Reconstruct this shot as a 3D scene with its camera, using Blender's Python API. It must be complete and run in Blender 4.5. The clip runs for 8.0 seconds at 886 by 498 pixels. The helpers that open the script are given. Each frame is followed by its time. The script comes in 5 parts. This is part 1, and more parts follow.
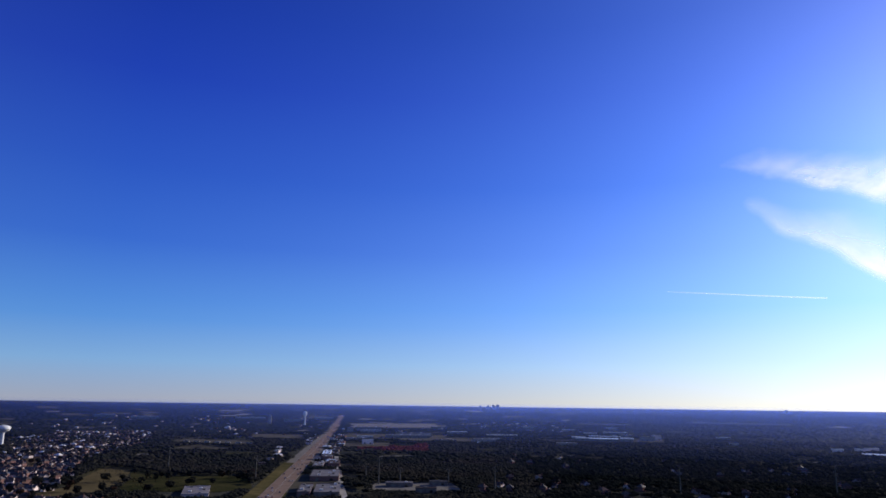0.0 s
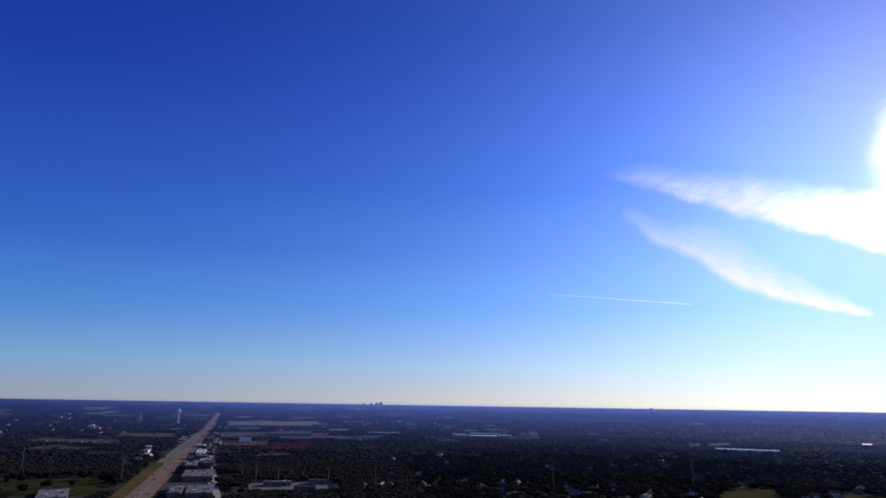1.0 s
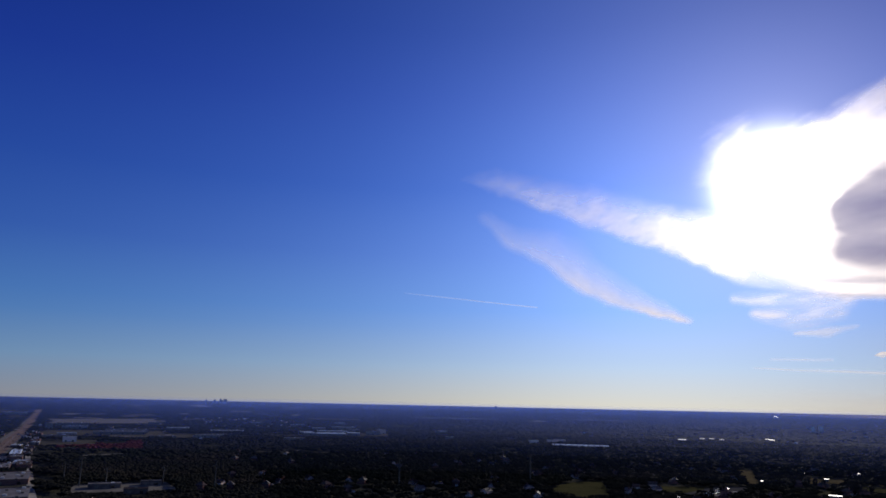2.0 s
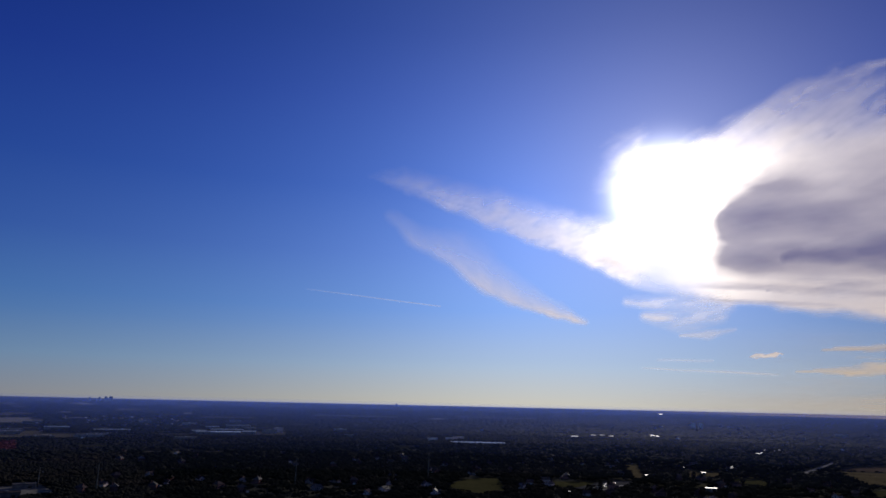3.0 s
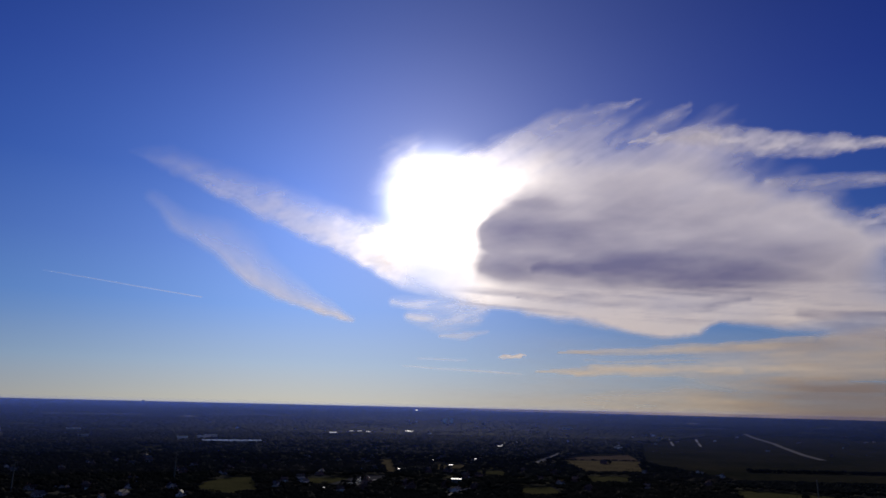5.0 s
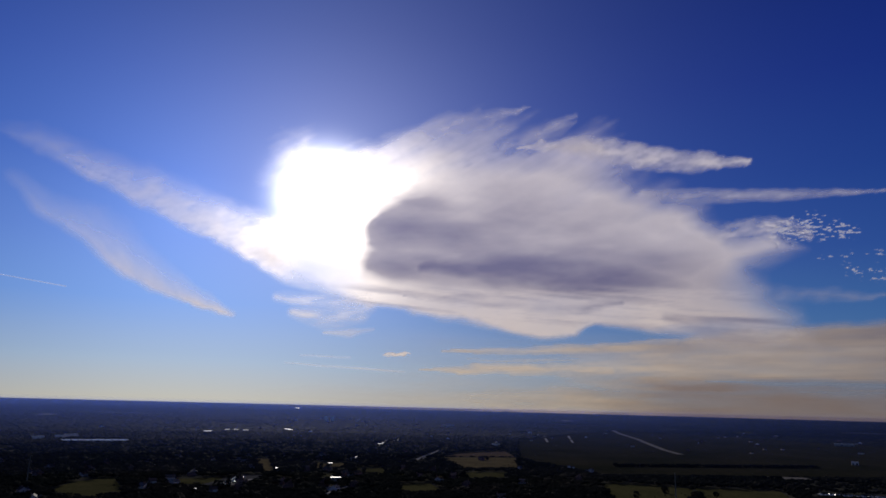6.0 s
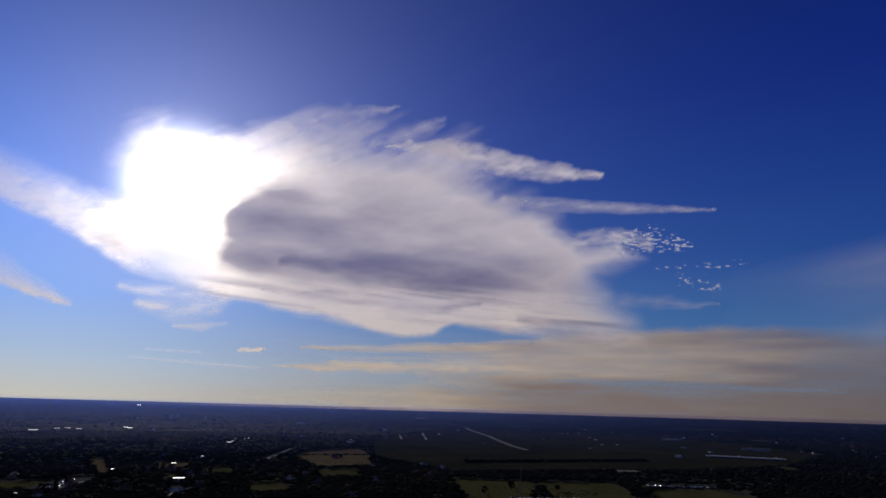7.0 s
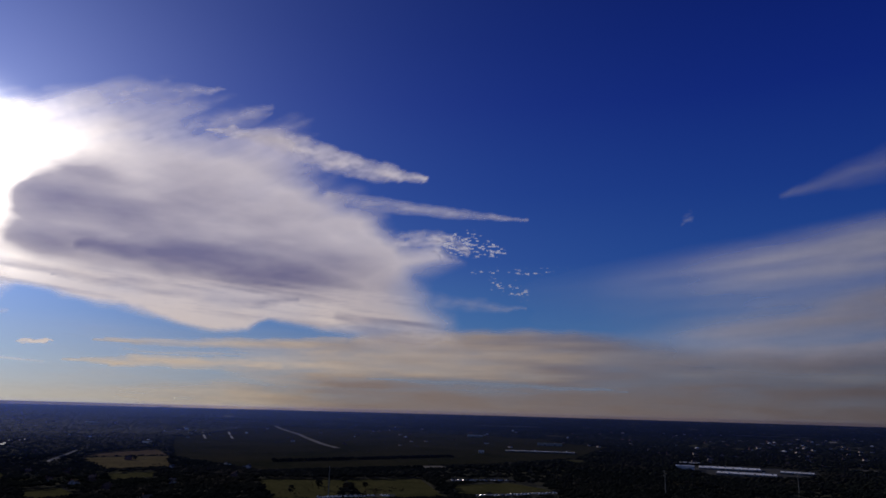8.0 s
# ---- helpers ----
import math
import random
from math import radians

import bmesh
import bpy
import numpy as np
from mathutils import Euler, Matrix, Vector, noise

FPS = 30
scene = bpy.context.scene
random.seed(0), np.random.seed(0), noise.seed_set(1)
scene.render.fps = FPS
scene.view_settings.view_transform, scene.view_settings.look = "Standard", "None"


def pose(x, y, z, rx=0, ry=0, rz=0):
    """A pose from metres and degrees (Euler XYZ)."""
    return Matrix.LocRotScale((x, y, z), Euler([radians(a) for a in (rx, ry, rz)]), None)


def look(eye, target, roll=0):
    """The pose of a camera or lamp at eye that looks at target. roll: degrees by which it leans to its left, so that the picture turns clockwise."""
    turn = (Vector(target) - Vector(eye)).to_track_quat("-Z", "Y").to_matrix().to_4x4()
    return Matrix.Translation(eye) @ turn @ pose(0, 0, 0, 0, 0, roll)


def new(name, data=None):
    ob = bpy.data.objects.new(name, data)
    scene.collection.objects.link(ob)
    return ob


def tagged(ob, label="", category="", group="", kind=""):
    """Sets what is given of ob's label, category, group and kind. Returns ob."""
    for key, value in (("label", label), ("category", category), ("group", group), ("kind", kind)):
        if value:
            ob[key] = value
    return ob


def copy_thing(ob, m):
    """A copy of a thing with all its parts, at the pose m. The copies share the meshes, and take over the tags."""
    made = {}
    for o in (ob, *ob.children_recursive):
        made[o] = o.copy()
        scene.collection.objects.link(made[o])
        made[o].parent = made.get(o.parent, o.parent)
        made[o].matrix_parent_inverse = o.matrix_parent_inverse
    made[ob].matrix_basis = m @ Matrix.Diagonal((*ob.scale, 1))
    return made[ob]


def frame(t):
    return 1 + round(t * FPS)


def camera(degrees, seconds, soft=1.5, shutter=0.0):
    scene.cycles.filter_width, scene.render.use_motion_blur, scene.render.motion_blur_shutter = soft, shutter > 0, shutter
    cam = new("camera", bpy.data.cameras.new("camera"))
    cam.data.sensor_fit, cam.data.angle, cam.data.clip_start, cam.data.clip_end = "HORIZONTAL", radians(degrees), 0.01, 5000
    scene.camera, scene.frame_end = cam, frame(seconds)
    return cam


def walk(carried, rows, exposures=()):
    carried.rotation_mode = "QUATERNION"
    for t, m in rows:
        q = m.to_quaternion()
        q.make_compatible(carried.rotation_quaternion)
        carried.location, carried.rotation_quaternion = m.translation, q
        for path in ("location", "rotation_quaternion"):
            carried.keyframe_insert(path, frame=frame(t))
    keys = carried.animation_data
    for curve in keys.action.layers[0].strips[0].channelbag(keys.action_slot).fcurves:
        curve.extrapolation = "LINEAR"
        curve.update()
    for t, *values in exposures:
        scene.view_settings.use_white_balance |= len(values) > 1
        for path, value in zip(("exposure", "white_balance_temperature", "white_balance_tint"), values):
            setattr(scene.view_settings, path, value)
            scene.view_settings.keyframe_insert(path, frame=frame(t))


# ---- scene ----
cam = camera(65.6, 8.0, soft=1.6)
H = 110.0  # height of the drone over the plain
TURNS = (  # seconds, yaw, pitch, roll
    (0.0, 0.0, 12.60, -0.75), (0.5, -4.1, 12.57, -0.80), (1.0, -9.47, 12.55, -0.90), (1.5, -15.64, 12.55, -1.05),
    (2.0, -21.62, 12.57, -1.20), (2.2, -23.41, 12.57, -1.22), (3.3, -32.1, 12.57, -1.26), (3.5, -33.81, 12.57, -1.27),
    (4.0, -38.69, 12.60, -1.30), (4.5, -43.82, 12.69, -1.27), (4.7, -45.9, 12.70, -1.27), (5.8, -56.7, 12.75, -1.33),
    (6.0, -58.52, 12.75, -1.35), (6.5, -63.99, 12.76, -1.42), (7.0, -70.17, 12.84, -1.50), (7.5, -77.42, 12.99, -1.53),
    (8.0, -85.3, 13.06, -1.51))
walk(cam, [(t, pose(0, 0, H, 90 + p, r, y)) for t, y, p, r in TURNS], exposures=((0.0, 0.22), (0.5, 0.13), (1.0, 0.02), (1.5, -0.25), (2.0, -0.6), (3.5, -0.94), (4.5, -1.0), (6.5, -1.02), (8.0, -0.99)))

# ---- sky and sun ----
SUN_AZ, SUN_EL = 48.0, 16.6  # degrees, clockwise from the first heading, and over the horizon


def toward(az, el):
    a, e = radians(az), radians(el)
    return Vector((math.sin(a) * math.cos(e), math.cos(a) * math.cos(e), math.sin(e)))


SUN_DIR = toward(SUN_AZ, SUN_EL)
sun = new("sun", bpy.data.lights.new("sun", "SUN"))
sun.data.energy, sun.data.angle, sun.data.color = 4.4, radians(0.53), (1.0, 0.92, 0.80)
sun.matrix_world = look(SUN_DIR * 3000, (0, 0, 0))

world = bpy.data.worlds.new("sky")
scene.world = world
world.use_nodes = True


class Nodes:
    """A short hand for building node trees."""

    def __init__(self, tree):
        self.tree = tree

    def add(self, kind, settings=None, **inputs):
        n = self.tree.nodes.new(kind)
        for key, value in (settings or {}).items():
            setattr(n, key, value)
        for key, value in inputs.items():
            self.put(n, key, value)
        return n

    def put(self, n, key, value):
        slot = n.inputs[int(key[1:])] if key[0] == "i" and key[1:].isdigit() else n.inputs[key.replace("_", " ")]
        if isinstance(value, bpy.types.NodeSocket):
            self.tree.links.new(value, slot)
        else:
            slot.default_value = value

    def math(self, op, a, b=0.0, c=0.0, clamp=False):
        return self.add("ShaderNodeMath", {"operation": op, "use_clamp": clamp}, i0=a, i1=b, i2=c).outputs[0]

    def vmath(self, op, a, b=(0, 0, 0)):
        n = self.add("ShaderNodeVectorMath", {"operation": op}, i0=a, i1=b)
        return n.outputs["Value"] if op in ("DOT_PRODUCT", "LENGTH") else n.outputs[0]

    def mix(self, f, a, b, blend="MIX"):
        n = self.add("ShaderNodeMix", {"data_type": "RGBA", "blend_type": blend})
        self.put(n, "i0", f), self.put(n, "i6", a), self.put(n, "i7", b)
        return n.outputs[2]

    def noise(self, vec, scale, detail=4.0, rough=0.55):
        return self.add("ShaderNodeTexNoise", None, Vector=vec, Scale=scale, Detail=detail, Roughness=rough).outputs[0]

    def ramp(self, f, *stops):
        n = self.add("ShaderNodeValToRGB", None, Fac=f)
        e = n.color_ramp.elements
        while len(e) < len(stops):
            e.new(0.5)
        for el, (at, col) in zip(e, stops):
            el.position, el.color = at, (*col, 1)
        return n.outputs[0]


W = Nodes(world.node_tree)
direction = W.add("ShaderNodeTexCoord").outputs["Generated"]
air = W.add("ShaderNodeTexSky", {"sky_type": "NISHITA", "sun_disc": False, "sun_elevation": radians(SUN_EL), "sun_rotation": radians(SUN_AZ),
                                 "altitude": 200.0, "air_density": 1.0, "dust_density": 0.1, "ozone_density": 3.0}).outputs[0]
height = W.add("ShaderNodeSeparateXYZ", None, i0=direction).outputs[2]
# the deep saturated blue of a dry autumn sky, paler towards the horizon
clear = W.mix(1.0, W.ramp(height, (0.0, (0.44, 0.50, 0.66)), (0.05, (0.26, 0.56, 0.95)), (0.105, (0.105, 0.39, 0.96)), (0.208, (0.031, 0.176, 0.82)),
                          (0.31, (0.019, 0.106, 0.70)), (0.42, (0.007, 0.047, 0.57)), (0.57, (0.003, 0.022, 0.38)), (0.78, (0.03, 0.06, 0.22))), (5.2, 5.3, 5.8, 1), "MULTIPLY")
# the sky pales and loses its depth on the side away from the sun
front = W.math("MULTIPLY_ADD", W.vmath("DOT_PRODUCT", direction, toward(SUN_AZ, 0)), 0.75, 0.80, clamp=True)
blue = W.mix(W.math("MULTIPLY_ADD", front, 0.46, 0.50), air, clear)
# the bright aureole of the sun in thin ice cloud
off = W.math("MULTIPLY", W.math("ARCCOSINE", W.math("MINIMUM", W.vmath("DOT_PRODUCT", direction, SUN_DIR), 0.99999)), 180 / math.pi)
near = W.math("MULTIPLY", W.math("EXPONENT", W.math("MULTIPLY", W.math("POWER", W.math("DIVIDE", off, 3.35), 2.8), -1.0)), 60.0)
wide = W.math("MULTIPLY", W.math("EXPONENT", W.math("DIVIDE", off, -8.5)), 8.0)
dusty = W.math("MULTIPLY", W.math("ARCCOSINE", W.math("MINIMUM", W.vmath("DOT_PRODUCT", direction, toward(37.0, 15.0)), 0.99999)), 180 / math.pi)
broad = W.math("MULTIPLY", W.math("EXPONENT", W.math("DIVIDE", dusty, -20.0)), 9.8)
tint = W.ramp(height, (0.0, (1.56, 1.46, 1.0)), (0.06, (0.92, 1.06, 1.28)), (0.13, (0.44, 0.755, 1.56)), (0.3, (0.14, 0.365, 1.13)), (0.5, (0.065, 0.23, 0.83)))
haze = W.mix(1.0, W.add("ShaderNodeCombineXYZ", None, i0=broad, i1=broad, i2=broad).outputs[0], tint, "MULTIPLY")
halo = W.mix(1.0, W.add("ShaderNodeCombineXYZ", None, i0=wide, i1=wide, i2=wide).outputs[0], (0.90, 0.88, 1.0, 1), "MULTIPLY")
disc = W.mix(1.0, W.add("ShaderNodeCombineXYZ", None, i0=near, i1=near, i2=near).outputs[0], (1.0, 0.98, 0.96, 1), "MULTIPLY")
glow = W.mix(1.0, W.mix(1.0, blue, haze, "ADD"), W.mix(1.0, disc, halo, "ADD"), "ADD")
back = world.node_tree.nodes["Background"]
W.put(back, "Color", glow), W.put(back, "Strength", 0.1)

# ---- materials ----


def material(name):
    m = bpy.data.materials.new(name)
    m.use_nodes = True
    n = Nodes(m.node_tree)
    return m, n, m.node_tree.nodes["Principled BSDF"], m.node_tree.nodes["Material Output"]


FORWARD = 0.05  # share of the light that cloud passes on forwards


def cloud_material(name, thin, thick, grain=0.0):
    """Backlit cloud: opacity and thickness ride on the mesh; thin parts pass the sun on, thick parts are grey."""
    m, n, p, out = material(name)
    m.node_tree.nodes.remove(p)
    opacity = n.add("ShaderNodeAttribute", {"attribute_name": "opacity"}).outputs["Fac"]
    body = n.add("ShaderNodeAttribute", {"attribute_name": "body"}).outputs["Fac"]
    place = n.add("ShaderNodeTexCoord").outputs["Object"]
    if grain:
        g = n.noise(place, 0.026, 5.0, 0.6)
        opacity = n.math("MULTIPLY", opacity, n.math("MULTIPLY_ADD", n.math("SUBTRACT", g, 0.5), 2 * grain, 1.0), clamp=True)
    tone = n.mix(body, (*thin, 1), (*thick, 1))
    level = n.math("MULTIPLY_ADD", n.add("ShaderNodeSeparateXYZ", None, i0=place).outputs[2], 1 / 190, -0.96, clamp=True)
    tone = n.mix(1.0, tone, n.mix(level, (1.0, 0.925, 0.80, 1), (1.0, 1.0, 1.03, 1)), "MULTIPLY")  # warmer tint low down, slightly cooler high up
    lit = n.add("ShaderNodeMixShader", None, i0=0.15, i1=n.add("ShaderNodeBsdfTranslucent", None, Color=tone).outputs[0],
                i2=n.add("ShaderNodeBsdfDiffuse", None, Color=tone).outputs[0]).outputs[0]
    # ice crystals throw most of the light on forwards, so cloud near the sun is the brightest
    onward = n.mix(n.math("MULTIPLY", body, 2.0, clamp=True), (1.0, 0.97, 0.94, 1), (0.03, 0.03, 0.035, 1))
    lit = n.add("ShaderNodeMixShader", None, i0=FORWARD, i1=lit, i2=n.add("ShaderNodeBsdfRefraction", None, Color=onward, Roughness=0.68, IOR=1.33).outputs[0]).outputs[0]
    n.put(out, "Surface", n.add("ShaderNodeMixShader", None, i0=opacity, i1=n.add("ShaderNodeBsdfTransparent").outputs[0], i2=lit).outputs[0])
    return m


def ground_material():
    m, n, p, out = material("autumn_plain")
    place = n.add("ShaderNodeTexCoord").outputs["Object"]
    big, mid, fine = n.noise(place, 0.0022, 5.0), n.noise(place, 0.012, 6.0, 0.6), n.noise(place, 0.12, 4.0, 0.65)
    woods = n.ramp(mid, (0.3, (0.035, 0.038, 0.032)), (0.55, (0.055, 0.054, 0.044)), (0.75, (0.075, 0.07, 0.055)))
    open_land = n.ramp(fine, (0.3, (0.05, 0.052, 0.03)), (0.7, (0.09, 0.08, 0.05)))
    share = n.ramp(big, (0.5, (0, 0, 0)), (0.62, (1, 1, 1)))
    n.put(p, "Base Color", n.mix(share, woods, open_land))
    n.put(p, "Roughness", 0.95)
    n.put(p, "Specular IOR Level", 0.0)
    n.put(p, "Normal", n.add("ShaderNodeBump", None, Strength=0.6, Distance=4.0, Height=fine).outputs[0])
    return m


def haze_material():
    """Translucent stand-in for haze in the air; passes sunlight on, bluer than the light it takes."""
    m, n, p, out = material("aerial_haze")
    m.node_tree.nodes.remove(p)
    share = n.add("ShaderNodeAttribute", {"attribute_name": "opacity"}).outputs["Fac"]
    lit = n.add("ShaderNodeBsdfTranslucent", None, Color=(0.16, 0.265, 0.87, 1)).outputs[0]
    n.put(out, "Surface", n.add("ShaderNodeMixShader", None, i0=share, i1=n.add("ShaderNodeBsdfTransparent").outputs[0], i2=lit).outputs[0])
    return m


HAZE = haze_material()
WHITE_CLOUD = cloud_material("cirrus_ice", (0.99, 0.93, 0.92), (0.27, 0.265, 0.43), 0.04)
LOW_CLOUD = cloud_material("low_stratus", (0.84, 0.70, 0.52), (0.38, 0.31, 0.285), 0.0)
VEIL_CLOUD = cloud_material("high_veil", (0.92, 0.88, 0.88), (0.52, 0.50, 0.54), 0.05)
TRAIL = cloud_material("vapour", (0.95, 0.95, 0.98), (0.8, 0.8, 0.85), 0.3)
PLAIN = ground_material()

# ---- ground ----
FLAT, RIM, RISE = 2400.0, 4950.0, 84.6  # the plain is level to FLAT, then climbs gently to the skyline


def ground_z(r):
    s = np.clip((np.asarray(r, float) - FLAT) / (RIM - FLAT), 0, None)
    return RISE * np.minimum(s, 1.0) ** 1.6


def mesh_object(name, verts, faces, mat, smooth=False):
    me = bpy.data.meshes.new(name)
    verts, faces = np.asarray(verts, np.float32), np.asarray(faces, np.int32)
    k = faces.shape[1]
    me.vertices.add(len(verts)), me.loops.add(faces.size), me.polygons.add(len(faces))
    me.vertices.foreach_set("co", verts.ravel())
    me.loops.foreach_set("vertex_index", faces.ravel())
    me.polygons.foreach_set("loop_start", np.arange(0, faces.size, k, dtype=np.int32))
    me.update(calc_edges=True)
    me.polygons.foreach_set("use_smooth", np.full(len(faces), smooth))
    me.materials.append(mat)
    return new(name, me)


def grid_faces(nu, nv, wrap=False):
    i, j = np.meshgrid(np.arange(nu if wrap else nu - 1), np.arange(nv - 1), indexing="ij")
    i2 = (i + 1) % nu
    return np.stack([i * nv + j, i2 * nv + j, i2 * nv + j + 1, i * nv + j + 1], -1).reshape(-1, 4)


def build_ground():
    rr = np.concatenate([[0.002], np.linspace(150, FLAT, 16), np.linspace(FLAT + 60, RIM, 40), [5300, 6000, 7500]])
    aa = np.radians(np.arange(0, 360, 2.0))
    A, R = np.meshgrid(aa, rr, indexing="ij")
    v = np.stack([R * np.sin(A), R * np.cos(A), ground_z(R)], -1).reshape(-1, 3)
    ob = mesh_object("ground", v, grid_faces(len(aa), len(rr), True)[:, ::-1], PLAIN, True)
    return tagged(ob, "flat autumn plain of woods and dry grass", "ground", kind="structure")


build_ground()


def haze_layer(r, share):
    """An upright sheet round the plain, added in place of airy haze, that thins out just over the skyline."""
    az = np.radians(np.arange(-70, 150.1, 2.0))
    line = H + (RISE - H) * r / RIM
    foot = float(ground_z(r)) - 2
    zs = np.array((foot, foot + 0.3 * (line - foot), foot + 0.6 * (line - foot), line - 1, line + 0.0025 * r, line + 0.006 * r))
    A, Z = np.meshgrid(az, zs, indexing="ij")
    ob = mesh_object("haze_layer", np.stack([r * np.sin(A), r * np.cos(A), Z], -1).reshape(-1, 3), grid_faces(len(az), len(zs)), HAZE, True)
    thick = np.interp(np.degrees(az), (-30, 5, 45, 95), (1.0, 1.3, 1.15, 0.38))  # fainter in the east, in place of the haze's weaker glow there
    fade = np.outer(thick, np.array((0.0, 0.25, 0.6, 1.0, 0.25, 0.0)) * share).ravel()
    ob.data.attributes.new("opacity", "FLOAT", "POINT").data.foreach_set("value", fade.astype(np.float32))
    return tagged(ob, "thin blue sheet standing in for haze over the far plain", "haze", kind="structure")


# sheets added one behind another to veil the ground in blue with distance
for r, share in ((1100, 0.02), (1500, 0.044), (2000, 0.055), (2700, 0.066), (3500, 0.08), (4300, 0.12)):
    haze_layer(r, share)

# ---- clouds ----


def lattice(seed):
    return np.random.RandomState(seed).rand(256, 256)


def value_noise(u, v, seed):
    t = lattice(seed)
    iu, iv = np.floor(u).astype(int), np.floor(v).astype(int)
    fu, fv = u - iu, v - iv
    fu, fv = fu * fu * fu * (fu * (fu * 6 - 15) + 10), fv * fv * fv * (fv * (fv * 6 - 15) + 10)
    a, b, c, d = t[iu % 256, iv % 256], t[(iu + 1) % 256, iv % 256], t[iu % 256, (iv + 1) % 256], t[(iu + 1) % 256, (iv + 1) % 256]
    return (a * (1 - fu) + b * fu) * (1 - fv) + (c * (1 - fu) + d * fu) * fv


def fbm(u, v, seed, octaves=5, gain=0.5):
    total, amp, norm = np.zeros_like(u), 1.0, 0.0
    for k in range(octaves):
        total += amp * value_noise(u + 17.3 * k, v + 9.1 * k, seed + k)
        norm += amp
        amp *= gain
        u, v = u * 2.03, v * 2.03
    return total / norm - 0.5


def smooth(lo, hi, x):
    s = np.clip((x - lo) / (hi - lo), 0, 1)
    return s * s * (3 - 2 * s)


def along(pts, u, v):
    """Distance to a polyline and how far along it the nearest point lies (0 to 1)."""
    p = np.array(pts, float)
    seg = np.hypot(*(p[1:] - p[:-1]).T)
    run = np.concatenate([[0], np.cumsum(seg)]) / seg.sum()
    best, where = np.full_like(u, 1e9), np.zeros_like(u)
    for k in range(len(p) - 1):
        d = p[k + 1] - p[k]
        s = np.clip(((u - p[k, 0]) * d[0] + (v - p[k, 1]) * d[1]) / (d @ d), 0, 1)
        dist = np.hypot(u - p[k, 0] - s * d[0], v - p[k, 1] - s * d[1])
        nearer = dist < best
        best = np.where(nearer, dist, best)
        where = np.where(nearer, run[k] + s * (run[k + 1] - run[k]), where)
    return best, where


def inside(pts, u, v):
    """Signed distance to a closed outline, positive inside."""
    p = np.array(pts, float)
    dist, _ = along(list(pts) + [pts[0]], u, v)
    odd = np.zeros(u.shape, bool)
    for k in range(len(p)):
        (x0, y0), (x1, y1) = p[k], p[(k + 1) % len(p)]
        if y0 != y1:
            odd ^= ((y0 > v) != (y1 > v)) & (u < (x1 - x0) * (v - y0) / (y1 - y0) + x0)
    return np.where(odd, dist, -dist)


def stroke(pts, u, v, widths, soft=1.0):
    d, s = along(pts, u, v)
    w = np.interp(s, np.linspace(0, 1, len(widths)), widths)
    return np.clip(1 - d / np.maximum(w, 1e-3), 0, 1) ** soft


def cloud(name, span, step, shape, mat, label, category="cloud", reach=1250.0, parent=None):
    """A sheet of cloud on the far vault of the sky; shape gives its opacity and thickness over azimuth and elevation."""
    a0, a1, e0, e1 = span
    az, el = np.arange(a0, a1, step), np.arange(e0, e1, step)
    U, V = np.meshgrid(az, el, indexing="ij")
    opacity, body = shape(U, V)
    A, E = np.radians(U), np.radians(V)
    R = reach * (1 + 0.0012 * fbm(U * 0.3, V * 0.5, 90))
    pts = np.stack([R * np.sin(A) * np.cos(E), R * np.cos(A) * np.cos(E), R * np.sin(E) + H], -1).reshape(-1, 3)
    faces = grid_faces(len(az), len(el))
    flat = opacity.ravel()
    faces = faces[flat[faces].max(1) > 0.012]
    used, back_index = np.unique(faces, return_inverse=True)
    ob = mesh_object(name, pts[used], back_index.reshape(-1, 4), mat, True)
    for key, field in (("opacity", flat), ("body", body.ravel())):
        ob.data.attributes.new(key, "FLOAT", "POINT").data.foreach_set("value", np.clip(field[used], 0, 1).astype(np.float32))
    ob.parent = parent
    return tagged(ob, label, "" if parent else category)


BANK = ((42.0, 11.5), (43.0, 14.4), (45.2, 15.4), (43.9, 16.8), (45.0, 18.4), (44.2, 20.2), (46.0, 21.6), (48.4, 20.6), (51.4, 21.5), (55.2, 22.6), (59.1, 23.2), (64.0, 23.2), (68.2, 22.4),
        (70.7, 22.0), (74.1, 20.7), (76.2, 19.6), (75.0, 18.2), (76.9, 17.2), (79.5, 15.9), (80.0, 14.7), (81.5, 13.5), (84.6, 13.4), (86.6, 11.9),
        (82.9, 10.8), (83.7, 8.6), (85.5, 7.2), (86.5, 5.0), (82.6, 4.6), (78.8, 5.0), (76.1, 5.5), (70.7, 6.4), (69.3, 5.5), (66.0, 5.4),
        (62.7, 6.0), (59.9, 6.6), (55.2, 7.3), (52.4, 7.6), (47.8, 9.0), (44.2, 10.0))
GREY = ((51.2, 14.0), (52.4, 16.0), (55.5, 17.4), (60.5, 17.9), (66.0, 17.3), (71.5, 15.6), (76.5, 13.4), (79.8, 11.4), (79.6, 9.4), (75.5, 8.8), (69.0, 9.1), (63.8, 9.35),
        (58.8, 9.5), (55.0, 9.9), (51.6, 10.6), (50.9, 11.4), (51.7, 12.6))


